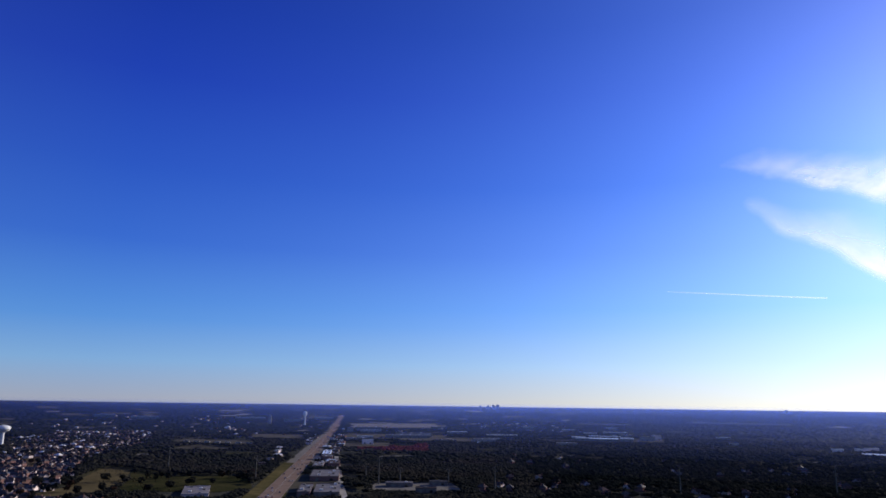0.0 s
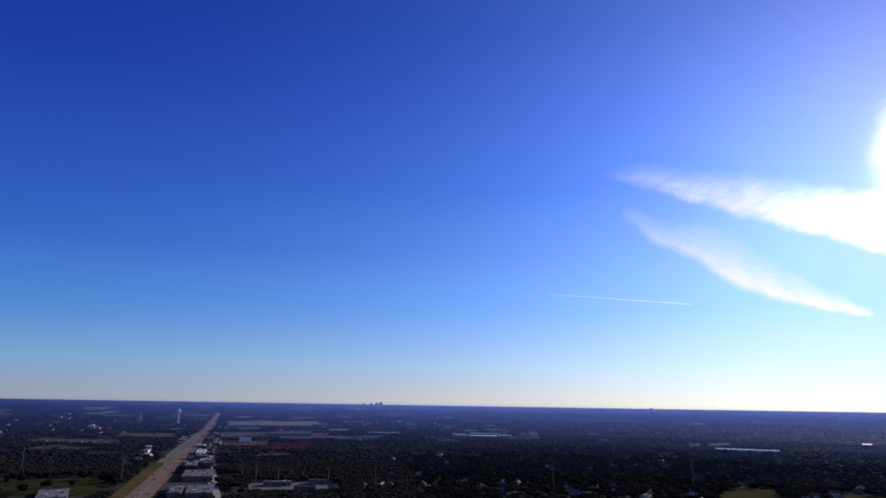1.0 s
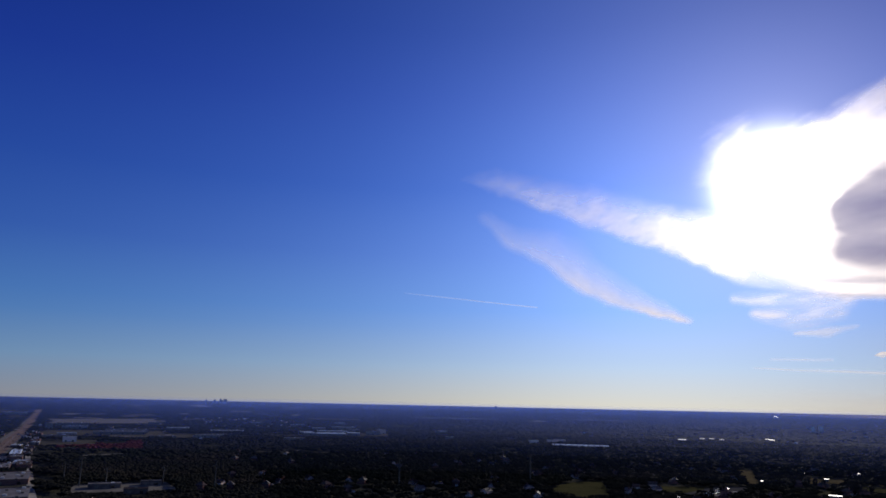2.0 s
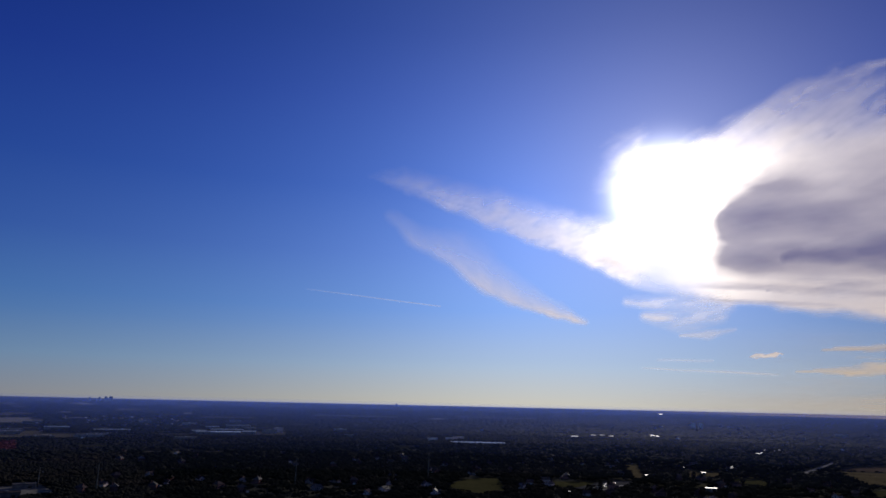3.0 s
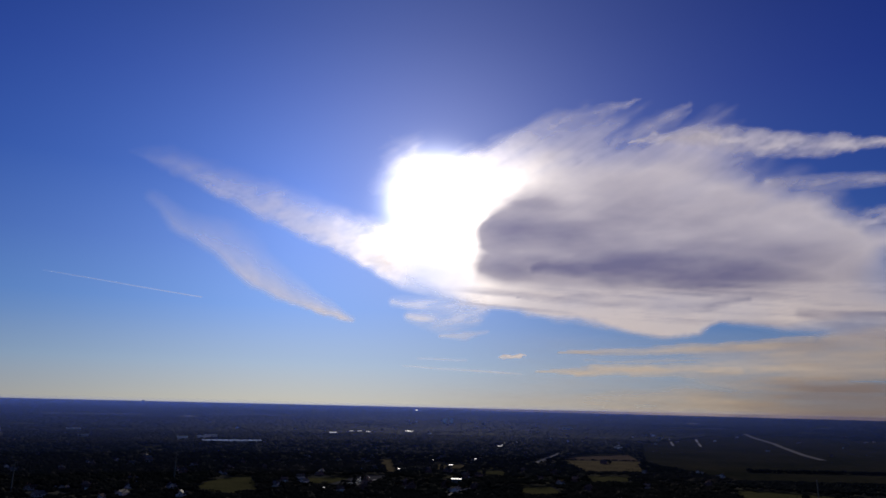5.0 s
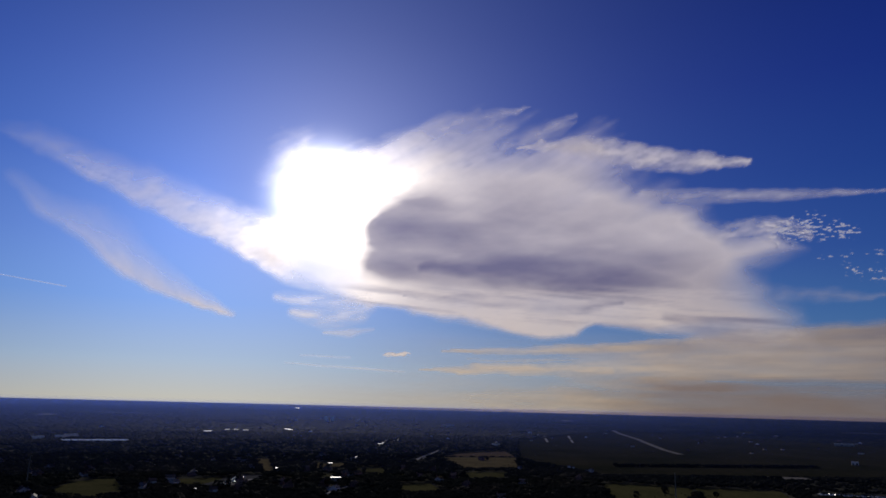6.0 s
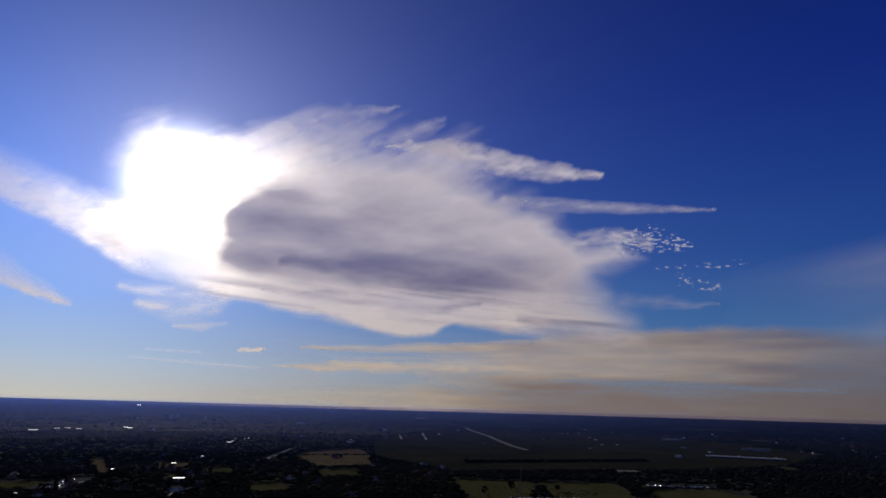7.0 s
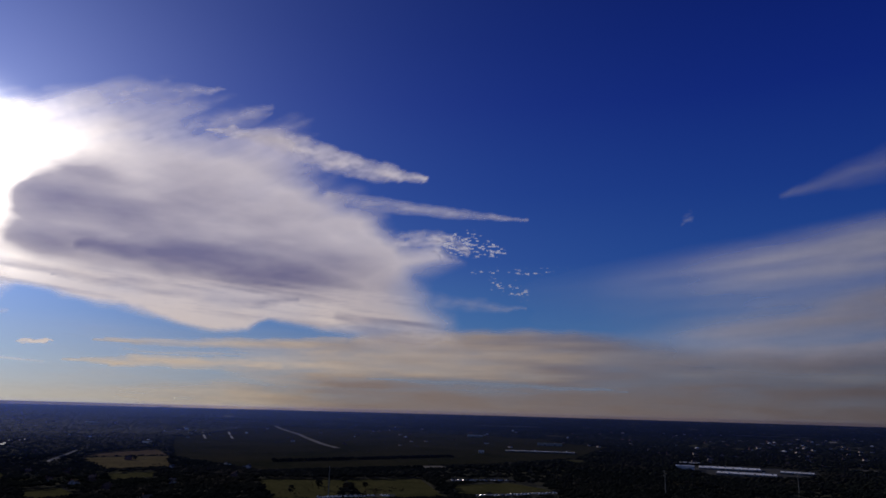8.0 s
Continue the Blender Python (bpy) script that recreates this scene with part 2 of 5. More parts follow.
def bank_shape(u, v):
    wu, wv = fbm(u * 0.35, v * 0.55, 3) * 2.6, fbm(u * 0.35 + 40, v * 0.55, 7) * 1.5
    hair = fbm((u * 0.90 + v * 0.43) * 0.13, (v * 0.90 - u * 0.43) * 0.75, 21, 4, 0.5)  # streaks that lean with the wind
    high = smooth(10.5, 15, v)
    d = inside(BANK, u + wu * 0.5, v + wv * 0.5) * 0.97 + high * 0.9 * fbm(u * 0.7, v * 1.2, 11) + (1 - high) * 0.7 * fbm(u * 0.18, v * 0.8, 12) + 3.0 * hair * smooth(14, 20, v) - 0.35 * smooth(17, 20, v)
    east = smooth(74, 81, u)
    edge = 0.35 + 0.4 * smooth(7.5, 10, v) + 2.2 * smooth(12, 19, v) + 1.6 * east * smooth(14, 8, v)
    a = smooth(-edge * 0.6, edge * 1.6, d)
    fringe = smooth(15.5, 20.5, v)
    a *= 1 - fringe * (1 - np.clip(0.60 + 1.5 * hair + 0.28 * d + 0.9 * fbm(u * 0.5, v * 0.8, 23, 4, 0.5), 0.03, 1))
    # fingers that reach out of the bank
    f4 = stroke(((62, 20.5), (66, 22.2), (69.6, 23.6)), u, v + 0.4 * fbm(u, v, 36), (1.4, 0.9, 0.3), 1.0)
    f5 = stroke(((78, 12.6), (82, 13.5), (85.4, 13.8), (87, 12.9)), u, v + 0.7 * fbm(u * 1.3, v * 1.6, 37), (1.6, 1.1, 0.9, 0.4), 0.8)
    f6 = stroke(((81, 7.6), (85, 8.6), (88, 8.5), (92, 8.2)), u, v + 0.9 * fbm(u * 0.5, v * 1.2, 38), (1.4, 1.0, 0.7, 0.1), 1.0)
    torn = 0.75 + 1.1 * fbm(u * 1.1 - v * 0.5, v * 2.4, 39)
    a = np.maximum.reduce([a, 0.4 * f4 * torn, 0.75 * f5 * torn, 0.26 * f6 * torn])
    veil = 0.90 + 0.26 * fbm(u * 0.22, v * 0.6, 41, 4, 0.35) + 0.34 * hair * smooth(11, 16, v)
    a *= np.clip(veil, 0.35, 1.0)
    # blue wedge under the lip where the bank meets the low sheet
    wedge = inside(((69.9, 5.0), (70.9, 6.5), (74.0, 6.3), (77.0, 5.3), (73.0, 4.6)), u, v + 0.3 * fbm(u * 0.5, v, 44))
    a *= 1 - 0.85 * smooth(-0.35, 0.4, wedge)
    # thickness: a broad soft grey belly, sharp towards the sun and along its foot
    soft = 1.4 + 2.6 * smooth(10.5, 15.0, v) * smooth(54.5, 61, u) + 3.0 * smooth(69, 78, u)
    g = inside(GREY, u + wu * 0.25, v + wv * 0.35) + 0.8 * fbm(u * 0.3, v * 0.7, 51, 4, 0.4)
    k = smooth(-0.95 * soft, 0.75 * soft, g)
    mass = 0.54 + 0.5 * fbm(u * 0.12, v * 0.5, 55, 4, 0.4) + 0.35 * fbm(u * 0.3, v * 1.1, 56, 4, 0.45)
    lobe = np.exp(-(((u - 54.8) / 4.0) ** 2 + ((v - 14.6) / 1.5) ** 2))
    lobe2 = np.exp(-(((u - 53.6) / 3.0) ** 2 + ((v - 11.0) / 0.9) ** 2))
    gap = np.exp(-(((u - 57.5) / 3.2) ** 2 + ((v - 12.6) / 0.8) ** 2))
    band = stroke(((56.5, 11.0), (61, 11.3), (66.4, 11.0), (73, 10.0), (79, 9.0)), u, v + 0.5 * wv, (0.5, 1.4, 1.7, 1.6, 0.6), 0.7)
    body = k * np.clip(mass + 0.30 * lobe + 0.25 * lobe2 - 0.06 * gap + 0.34 * band, 0.2, 1)
    shelf = stroke(((55.0, 8.8), (58, 8.5), (61.5, 8.2), (66, 7.9), (70, 8.0), (73, 8.3)), u, v + 0.35 * wv, (0.1, 0.5, 0.9, 0.9, 0.7, 0.3), 1.0)
    low = stroke(((76.4, 6.9), (79.5, 6.2), (82.5, 5.6), (85, 5.4)), u, v + 0.5 * wv, (0.5, 0.9, 0.8, 0.3), 0.9)
    rest = 0.03 + 0.34 * np.clip(fbm(u * 0.2, v * 0.55, 57, 4, 0.4) + 0.14, 0, 1) + 0.32 * smooth(54, 78, u) * (0.35 + 0.65 * smooth(14, 10, v)) - 0.10 * smooth(9.0, 7.5, v)
    layers = fbm(u * 0.11 + v * 0.25, v * 1.7 + u * 0.14, 59, 5, 0.5)  # long thin layers along the lower lip
    lip = smooth(10.0, 8.8, v)
    body = np.maximum(body, rest * smooth(0, 3, d)) + 0.62 * shelf * (0.75 + 1.6 * fbm(u * 0.25, v * 1.2, 58)) + 0.40 * low + lip * (1.5 * np.clip(layers, -0.1, 0.4) - 0.02) + 0.25 * hair * (1 - lip) * smooth(13, 17, v)
    # the sun stands in a thin place of the bank
    thin = np.exp(-(((u - 47.4) / 4.6) ** 2 + ((v - 14.0) / 6.3) ** 2) ** 2) * (1 - k)
    return np.clip(a * (1 - 0.6 * thin) + 0.2 * k * (a > 0.3), 0, 0.97), np.clip(body, 0, 1) * (1 - thin)


bank = tagged(new("cloud_bank"), "large ragged white cloud bank with a thick grey violet core", "cloud")
cloud("bank_body", (40, 97, 3.5, 27), 0.125, bank_shape, WHITE_CLOUD, "", parent=bank)


def finger(line, widths, strength, seed, ragged):
    """A torn finger of cloud that reaches out of the bank."""
    def shape(u, v):
        comb = fbm((u - v * 0.8) * 1.3, v * 0.9 + u * 0.2, seed + 3)  # teeth along the upper edge
        a = stroke(line, u + 0.5 * fbm(u * 0.8, v * 0.8, seed), v + ragged * fbm(u * 0.9, v * 1.2, seed + 1) - 0.9 * ragged * comb, widths, 0.7)
        return np.clip(a * strength * (0.8 + 1.0 * fbm(u * 1.0 - v * 0.4, v * 2.2, seed + 5)), 0, 0.92), np.full_like(u, 0.1)
    return shape


cloud("finger", (64, 86, 17, 24), 0.1, finger(((64.5, 21.3), (69, 21.2), (72.5, 20.6), (76, 19.75), (79.5, 19.2), (83.2, 18.7)), (0.05, 0.6, 1.2, 1.1, 0.95, 0.25), 0.95, 501, 0.45), WHITE_CLOUD, "", reach=1269.0, parent=bank)
cloud("finger", (72, 94, 14.5, 18.5), 0.1, finger(((75, 17.0), (80, 16.5), (86, 16.0), (92.2, 15.55)), (0.5, 0.65, 0.45, 0.12), 0.5, 521, 0.2), WHITE_CLOUD, "", reach=1269.0, parent=bank)
cloud("wisp", (52, 68, 20, 26), 0.1, finger(((54.5, 21.2), (58.5, 22.9), (61.5, 23.5), (65.6, 24.4)), (0.6, 1.3, 0.8, 0.1), 0.32, 541, 0.5), WHITE_CLOUD, "", reach=1269.0, parent=bank)
cloud("wisp", (63, 73, 20, 25), 0.1, finger(((65.5, 21.6), (67.8, 22.5), (69.7, 23.1)), (0.9, 0.8, 0.1), 0.24, 561, 0.4), WHITE_CLOUD, "", reach=1278.0, parent=bank)

WING = ((23.2, 18.5), (25.9, 18.9), (30.6, 17.9), (34.5, 17.3), (39.4, 15.7), (43.5, 14.6), (47.5, 14.0), (49.5, 10.0), (47.2, 8.8), (43.4, 10.3), (39.5, 12.2),
        (34.6, 14.0), (29.8, 15.8), (25.1, 17.6))


def wing_shape(u, v):
    ripple = fbm((u + v * 0.7) * 0.9, (v - u * 0.32) * 2.2, 61, 5, 0.5)
    d = inside(WING, u + 0.8 * fbm(u * 0.6, v * 0.6, 62), v + 0.2 + 0.5 * fbm(u * 0.6, v * 0.6, 63)) + 0.35 * ripple
    low_edge = smooth(-0.15, 0.8, d)
    high_edge = smooth(-0.9, 1.9, d)
    spine = np.interp(u, (23, 30, 36, 44, 50), (18.2, 16.4, 14.9, 12.0, 11.0))
    a = np.where(v > spine, high_edge, low_edge) * np.interp(u, (23, 26, 34, 42, 46), (0.1, 0.36, 0.55, 0.75, 0.85)) * (0.9 + 0.6 * ripple) * smooth(47.0, 43.6, u)
    return np.clip(a, 0, 0.95), np.zeros_like(u)


cirrus = tagged(new("cirrus_cloud"), "long feathered white cirrus with a thin curved wisp under it", "cloud")
cloud("plume", (22, 51, 7.5, 20.5), 0.125, wing_shape, WHITE_CLOUD, "", reach=1231.0, parent=cirrus)


def veil_shape(u, v):
    line = ((25.0, 15.2), (26.8, 13.2), (30.1, 11.6), (32.6, 9.6), (35.0, 8.3), (37.3, 7.6), (41.3, 6.5))
    d, s = along(line, u + 0.5 * fbm(u * 0.7, v * 0.7, 65), v + 0.5 * fbm(u * 0.7, v * 0.7, 66))
    above = v > np.interp(u, [q[0] for q in line], [q[1] for q in line])
    width = np.where(above, np.interp(s, (0, 0.4, 0.7, 1), (0.8, 3.3, 2.3, 0.35)), np.interp(s, (0, 0.4, 1), (0.7, 0.7, 0.25)))
    a = np.clip(1 - d / width, 0, 1) ** 1.1 * np.interp(s, (0, 0.3, 0.7, 0.95, 1), (0.12, 0.40, 0.72, 0.8, 0.45))
    a *= 0.95 + 0.7 * fbm((u + v) * 0.7, (v - u) * 0.35, 67)
    return np.clip(a, 0, 0.9), np.zeros_like(u)


cloud("wisp", (23.5, 42.5, 5.8, 18), 0.125, veil_shape, WHITE_CLOUD, "thin curved wisp", reach=1226.0, parent=cirrus)


def trail_shape(u, v):
    line = ((18.2, 8.82), (21.0, 8.60), (23.7, 8.34), (26.4, 8.08), (29.3, 7.80))
    d, s = along(line, u, v + 0.03 * fbm(u * 1.3, v * 0, 71))
    return np.clip(1.2 - d / np.interp(s, (0, 0.2, 1), (0.022, 0.03, 0.036)), 0, 1) * np.interp(s, (0, 0.3, 1), (0.22, 0.45, 0.62)) * (1 + 0.3 * fbm(u * 1.2, v * 0, 72)), np.zeros_like(u)


cloud("contrail", (18, 30, 7.3, 9.5), 0.04, trail_shape, TRAIL, "thin straight white vapour trail of an aircraft", "contrail", 1241.0)


def shreds(lines, width, strength, seed, grey=0.0):
    def shape(u, v):
        a = np.zeros_like(u)
        for pts in lines:
            a = np.maximum(a, stroke(pts, u + 0.6 * fbm(u * 0.6, v * 1.0, seed), v + 0.75 * fbm(u * 0.7, v * 1.2, seed + 4), (0.3 * width, width, 0.8 * width, 0.15 * width), 0.8))
        return np.clip(a * strength * smooth(-0.24, 0.26, fbm(u * 0.55 + v * 0.6, v * 3.4 - u * 0.25, seed + 9, 5, 0.55)), 0, 0.95), np.full_like(u, grey)
    return shape


def soft_shreds(u, v):
    """Thin torn sheet that hangs under the brightest part of the bank."""
    zone = np.maximum.reduce([0.7 * stroke(((44.6, 8.2), (48, 8.0), (52, 7.9)), u, v + 0.4 * fbm(u * 0.7, v, 103), (0.5, 1.0, 1.1), 1.3), stroke(((46.0, 7.0), (48.6, 6.7), (51.6, 7.0)), u, v, (0.6, 1.3, 0.8), 1.2),
                              0.8 * stroke(((48.6, 5.5), (50.4, 5.5), (52.6, 5.9)), u, v + 0.2 * fbm(u, v, 104), (0.2, 0.45, 0.15), 0.8)])
    grain = 0.7 + 1.3 * fbm(u * 0.5 + v * 0.5, v * 2.2 - u * 0.3, 101, 5, 0.5)
    return np.clip(0.72 * zone * grain, 0, 0.85), np.full_like(u, 0.05)


cloud("shred", (43.5, 55, 4.4, 9.6), 0.1, soft_shreds, WHITE_CLOUD, "soft white shreds hanging under the bank", parent=bank)
cloud("cloud_puff", (53, 56.2, 3.3, 4.5), 0.06, shreds((((53.3, 3.85), (54.2, 4.0), (55.8, 3.9)),), 0.19, 2.0, 111), WHITE_CLOUD, "small flat white cloud puff low in the sky")


def low_streaks(u, v):
    """Two thin level streaks close over the horizon."""
    wv = v + 0.12 * fbm(u * 0.5, v, 123)
    a = np.maximum(0.34 * stroke(((45.6, 2.98), (50, 2.80), (55.3, 2.52)), u, wv, (0.06, 0.17, 0.10), 0.9), 0.26 * stroke(((46.8, 3.62), (50.8, 3.55)), u, wv, (0.10, 0.16), 0.9))
    return np.clip(a * (1 + 1.2 * fbm(u * 0.8, v * 2, 124)), 0, 0.6), np.zeros_like(u)


cloud("cloud_streak", (44, 58, 1.8, 4.4), 0.06, low_streaks, WHITE_CLOUD, "faint white cloud streaks low over the horizon", reach=4600.0)


def stratus_shape(u, v):
    wv = v + 0.55 * fbm(u * 0.25, v * 0.8, 131) + 0.18 * fbm(u * 0.9, v * 1.6, 132)
    top = np.interp(u, (66, 70, 74, 78, 82, 86, 92, 96, 100, 105, 112, 126), (4.4, 4.7, 4.9, 5.7, 6.3, 6.4, 6.5, 6.5, 6.2, 5.6, 5.6, 6.4))
    foot = np.interp(u, (56, 71.5, 78, 88, 96, 118, 126), (2.0, 1.4, 1.2, 1.5, 1.2, 1.0, 1.0))
    sheet = smooth(-0.1, 0.7 + 0.9 * smooth(94, 104, u), top - wv) * smooth(-0.35, 0.5, wv - foot) * smooth(64, 76, u + 3 * fbm(u * 0.25, v * 1.1, 133)) * (0.88 - 0.16 * smooth(92, 102, u))
    a1 = stroke(((58.4, 4.25), (62, 4.4), (66, 4.55), (71, 4.6), (77, 4.9)), u, wv, (0.10, 0.40, 0.45, 0.6, 0.6), 0.4)
    a2 = stroke(((56.2, 2.55), (58, 2.75), (61.5, 2.95), (66, 2.85), (72, 2.9)), u, wv, (0.05, 0.28, 0.55, 0.5, 0.7), 0.4)
    a3 = stroke(((60.4, 3.5), (66, 3.55), (72, 3.7)), u, wv, (0.1, 0.35, 0.5), 0.8)
    murk = smooth(40, 86, u) * smooth(0, 1.3, np.interp(u, (40, 60, 78, 92, 100, 126), (1.6, 2.0, 2.4, 2.3, 3.2, 3.6)) - wv)  # dusty air low on the horizon
    gauze = 0.16 * smooth(49, 60, u) * smooth(94, 80, u) * smooth(7.0, 3.5, v)
    a = np.maximum.reduce([sheet, 0.92 * a1, 0.95 * a2, 0.45 * a3, 0.82 * murk, gauze])
    a *= 0.95 + 0.3 * fbm(u * 0.15 + v * 0.5, v * 1.4 - u * 0.04, 135, 4, 0.4) + (1 - 0.65 * smooth(70, 84, u)) * 0.9 * fbm(u * 0.35 + v * 0.7, v * 2.4 - u * 0.1, 136)
    a *= 1 - 0.6 * stroke(((79, 2.25), (84, 2.1), (91, 1.9), (100, 1.7)), u, v + 0.3 * fbm(u * 0.4, v, 138), (0.1, 0.5, 0.35, 0.1), 0.9)  # a slit of blue under the sheet
    body = np.clip(0.02 + 0.46 * smooth(64, 80, u) + 0.8 * fbm(u * 0.1 + v * 0.4, v * 0.9 - u * 0.03, 137, 4, 0.4) + 0.5 * fbm(u * 0.2, v * 2.6, 139, 4, 0.45) + 0.3 * smooth(80, 104, u) + 0.7 * smooth(3.0, 1.4, v) * smooth(66, 84, u), 0, 1)
    return np.clip(a, 0, 0.92), body


cloud("stratus_sheet", (40, 126, -0.6, 9), 0.14, stratus_shape, LOW_CLOUD, "long low beige stratus sheet over the horizon", reach=4700.0)


def high_veil(band):
    """The upper band, the lower band or the thin wisp of the veil."""
    def shape(u, v):
        streak = fbm(u * 0.10 + v * 0.25, (v - 0.10 * u) * 0.9, 145, 5, 0.5)
        wv = v + 0.8 * fbm(u * 0.12 + v * 0.2, v * 0.5 - u * 0.03, 141)
        if band == "upper":
            top = np.interp(u, (90, 98, 104, 110, 118, 128), (11.0, 12.1, 12.9, 13.7, 14.6, 15.3))
            a = smooth(-0.3, 2.2, top - wv) * np.interp(u, (90, 97, 104, 110, 118), (0.0, 0.07, 0.30, 0.76, 0.94)) * (0.45 + 0.55 * smooth(8.6, 11.2, wv - 0.06 * (u - 104))) * smooth(5.0, 7.5, v)
        elif band == "lower":
            top = np.interp(u, (95, 100, 104, 110, 118, 128), (5.8, 6.9, 7.6, 8.5, 9.5, 10))
            a = smooth(-0.2, 1.6, top - wv) * np.interp(u, (95, 102, 108, 114), (0.0, 0.25, 0.6, 0.8)) * smooth(2.0, 4.5, v)
        else:
            a = 0.26 * stroke(((112.2, 16.4), (115.5, 17.0), (122, 18.4)), u, v + 0.6 * fbm(u * 0.6, v, 143), (0.3, 1.1, 2.0), 1.1)
        return np.clip(a * (1 + 1.1 * streak), 0, 0.9), np.full_like(u, 0.25 if band != "lower" else 0.55)
    return shape


veil = tagged(new("cirrus_veil"), "pale streaked cirrus veil spreading over the blue sky", "cloud")
cloud("veil_band", (86, 128, 5, 17), 0.16, high_veil("upper"), VEIL_CLOUD, "", reach=4660.0, parent=veil)
cloud("veil_band", (92, 128, 2, 12), 0.16, high_veil("lower"), VEIL_CLOUD, "", reach=4640.0, parent=veil)
cloud("veil_wisp", (110, 128, 14, 21), 0.16, high_veil("wisp"), VEIL_CLOUD, "", reach=4660.0, parent=veil)


def scale_shape(u, v):
    cell = fbm(u * 3.2 + v, v * 9.0, 151, 3, 0.6)
    zone = np.maximum(stroke(((84.0, 13.2), (87, 13.6), (89.8, 12.8)), u, v, (1.2, 1.4, 0.7)), 0.36 * stroke(((87.5, 11.3), (91.5, 11.0), (95.4, 11.4)), u, v, (0.6, 0.7, 0.4)))
    zone = np.maximum(zone, 0.5 * stroke(((89.5, 10.2), (91.8, 9.4)), u, v, (0.9, 0.8)))
    return np.clip(smooth(0.76, 1.15, 0.55 * zone + 0.3 + 2.1 * cell) * smooth(0.02, 0.4, zone), 0, 0.62), np.zeros_like(u)


tagged(cloud("broken_cirrus", (82.5, 96.5, 8, 15.5), 0.05, scale_shape, TRAIL, "scattered small white flecks of broken cirrus", reach=1275.0), kind="stuff")
cloud("cloud_tuft", (104, 106.4, 14.3, 16.2), 0.08, shreds((((104.6, 14.8), (105.1, 15.3), (105.6, 15.7)),), 0.4, 0.28, 161), TRAIL, "tiny faint tuft of white cloud")

# ---- building helpers ----


class Geo:
    """Collects boxes, prisms and lathed shapes for one mesh."""

    def __init__(self):
        self.v, self.f = [], []

    def poly(self, pts, faces):
        k = len(self.v)
        self.v += [tuple(p) for p in pts]
        self.f += [tuple(i + k for i in q) for q in faces]
        return self

    def box(self, x, y, z, lx, ly, lz):
        """A box centred on x, y that stands on z."""
        a, b = lx / 2, ly / 2
        return self.poly([(x + i * a, y + j * b, z + h * lz) for h in (0, 1) for i, j in ((-1, -1), (1, -1), (1, 1), (-1, 1))],
                         [(3, 2, 1, 0), (4, 5, 6, 7), (0, 1, 5, 4), (1, 2, 6, 5), (2, 3, 7, 6), (3, 0, 4, 7)])

    def lathe(self, x, y, rings, sides=12):
        """A turned shape from (radius, height) rings."""
        pts = [(x + r * math.cos(2 * math.pi * i / sides), y + r * math.sin(2 * math.pi * i / sides), h) for r, h in rings for i in range(sides)]
        fs = [(k * sides + i, k * sides + (i + 1) % sides, (k + 1) * sides + (i + 1) % sides, (k + 1) * sides + i) for k in range(len(rings) - 1) for i in range(sides)]
        return self.poly(pts, fs + [tuple(range(sides))[::-1], tuple((len(rings) - 1) * sides + i for i in range(sides))])

    def gable(self, x, y, z, lx, ly, rise, over=0.5, thick=0.25):
        """A gable roof with its ridge along x."""
        a, b = lx / 2 + over, ly / 2 + over
        drop = rise * over / (ly / 2)
        p = []
        for dz in (0, thick):
            p += [(x - a, y - b, z - drop + dz), (x - a, y, z + rise + dz), (x - a, y + b, z - drop + dz), (x + a, y - b, z - drop + dz), (x + a, y, z + rise + dz), (x + a, y + b, z - drop + dz)]
        return self.poly(p, [(0, 1, 4, 3), (1, 2, 5, 4), (9, 10, 7, 6), (10, 11, 8, 7), (0, 3, 9, 6), (8, 11, 5, 2), (6, 7, 1, 0), (7, 8, 2, 1), (3, 4, 10, 9), (4, 5, 11, 10)])

    def hip(self, x, y, z, lx, ly, rise, over=0.5):
        """A hipped roof with its ridge along x."""
        a, b, c = lx / 2 + over, ly / 2 + over, max(lx / 2 - ly / 2, 0.6)
        return self.poly([(x - a, y - b, z), (x + a, y - b, z), (x + a, y + b, z), (x - a, y + b, z), (x - c, y, z + rise), (x + c, y, z + rise)],
                         [(3, 2, 1, 0), (0, 1, 5, 4), (2, 3, 4, 5), (1, 2, 5), (3, 0, 4)])

    def mesh(self, name, mat):
        me = bpy.data.meshes.new(name)
        me.from_pydata(self.v, [], self.f)
        me.materials.append(mat)
        return me


def part(name, geo, mat, parent, label=""):
    ob = new(name, geo.mesh(name, mat))
    ob.parent = parent
    return tagged(ob, label)


def on_ground(x, y, turn=0.0, lift=0.0):
    return pose(x, y, float(ground_z(math.hypot(x, y))) + lift, 0, 0, turn)


# ---- surfaces ----


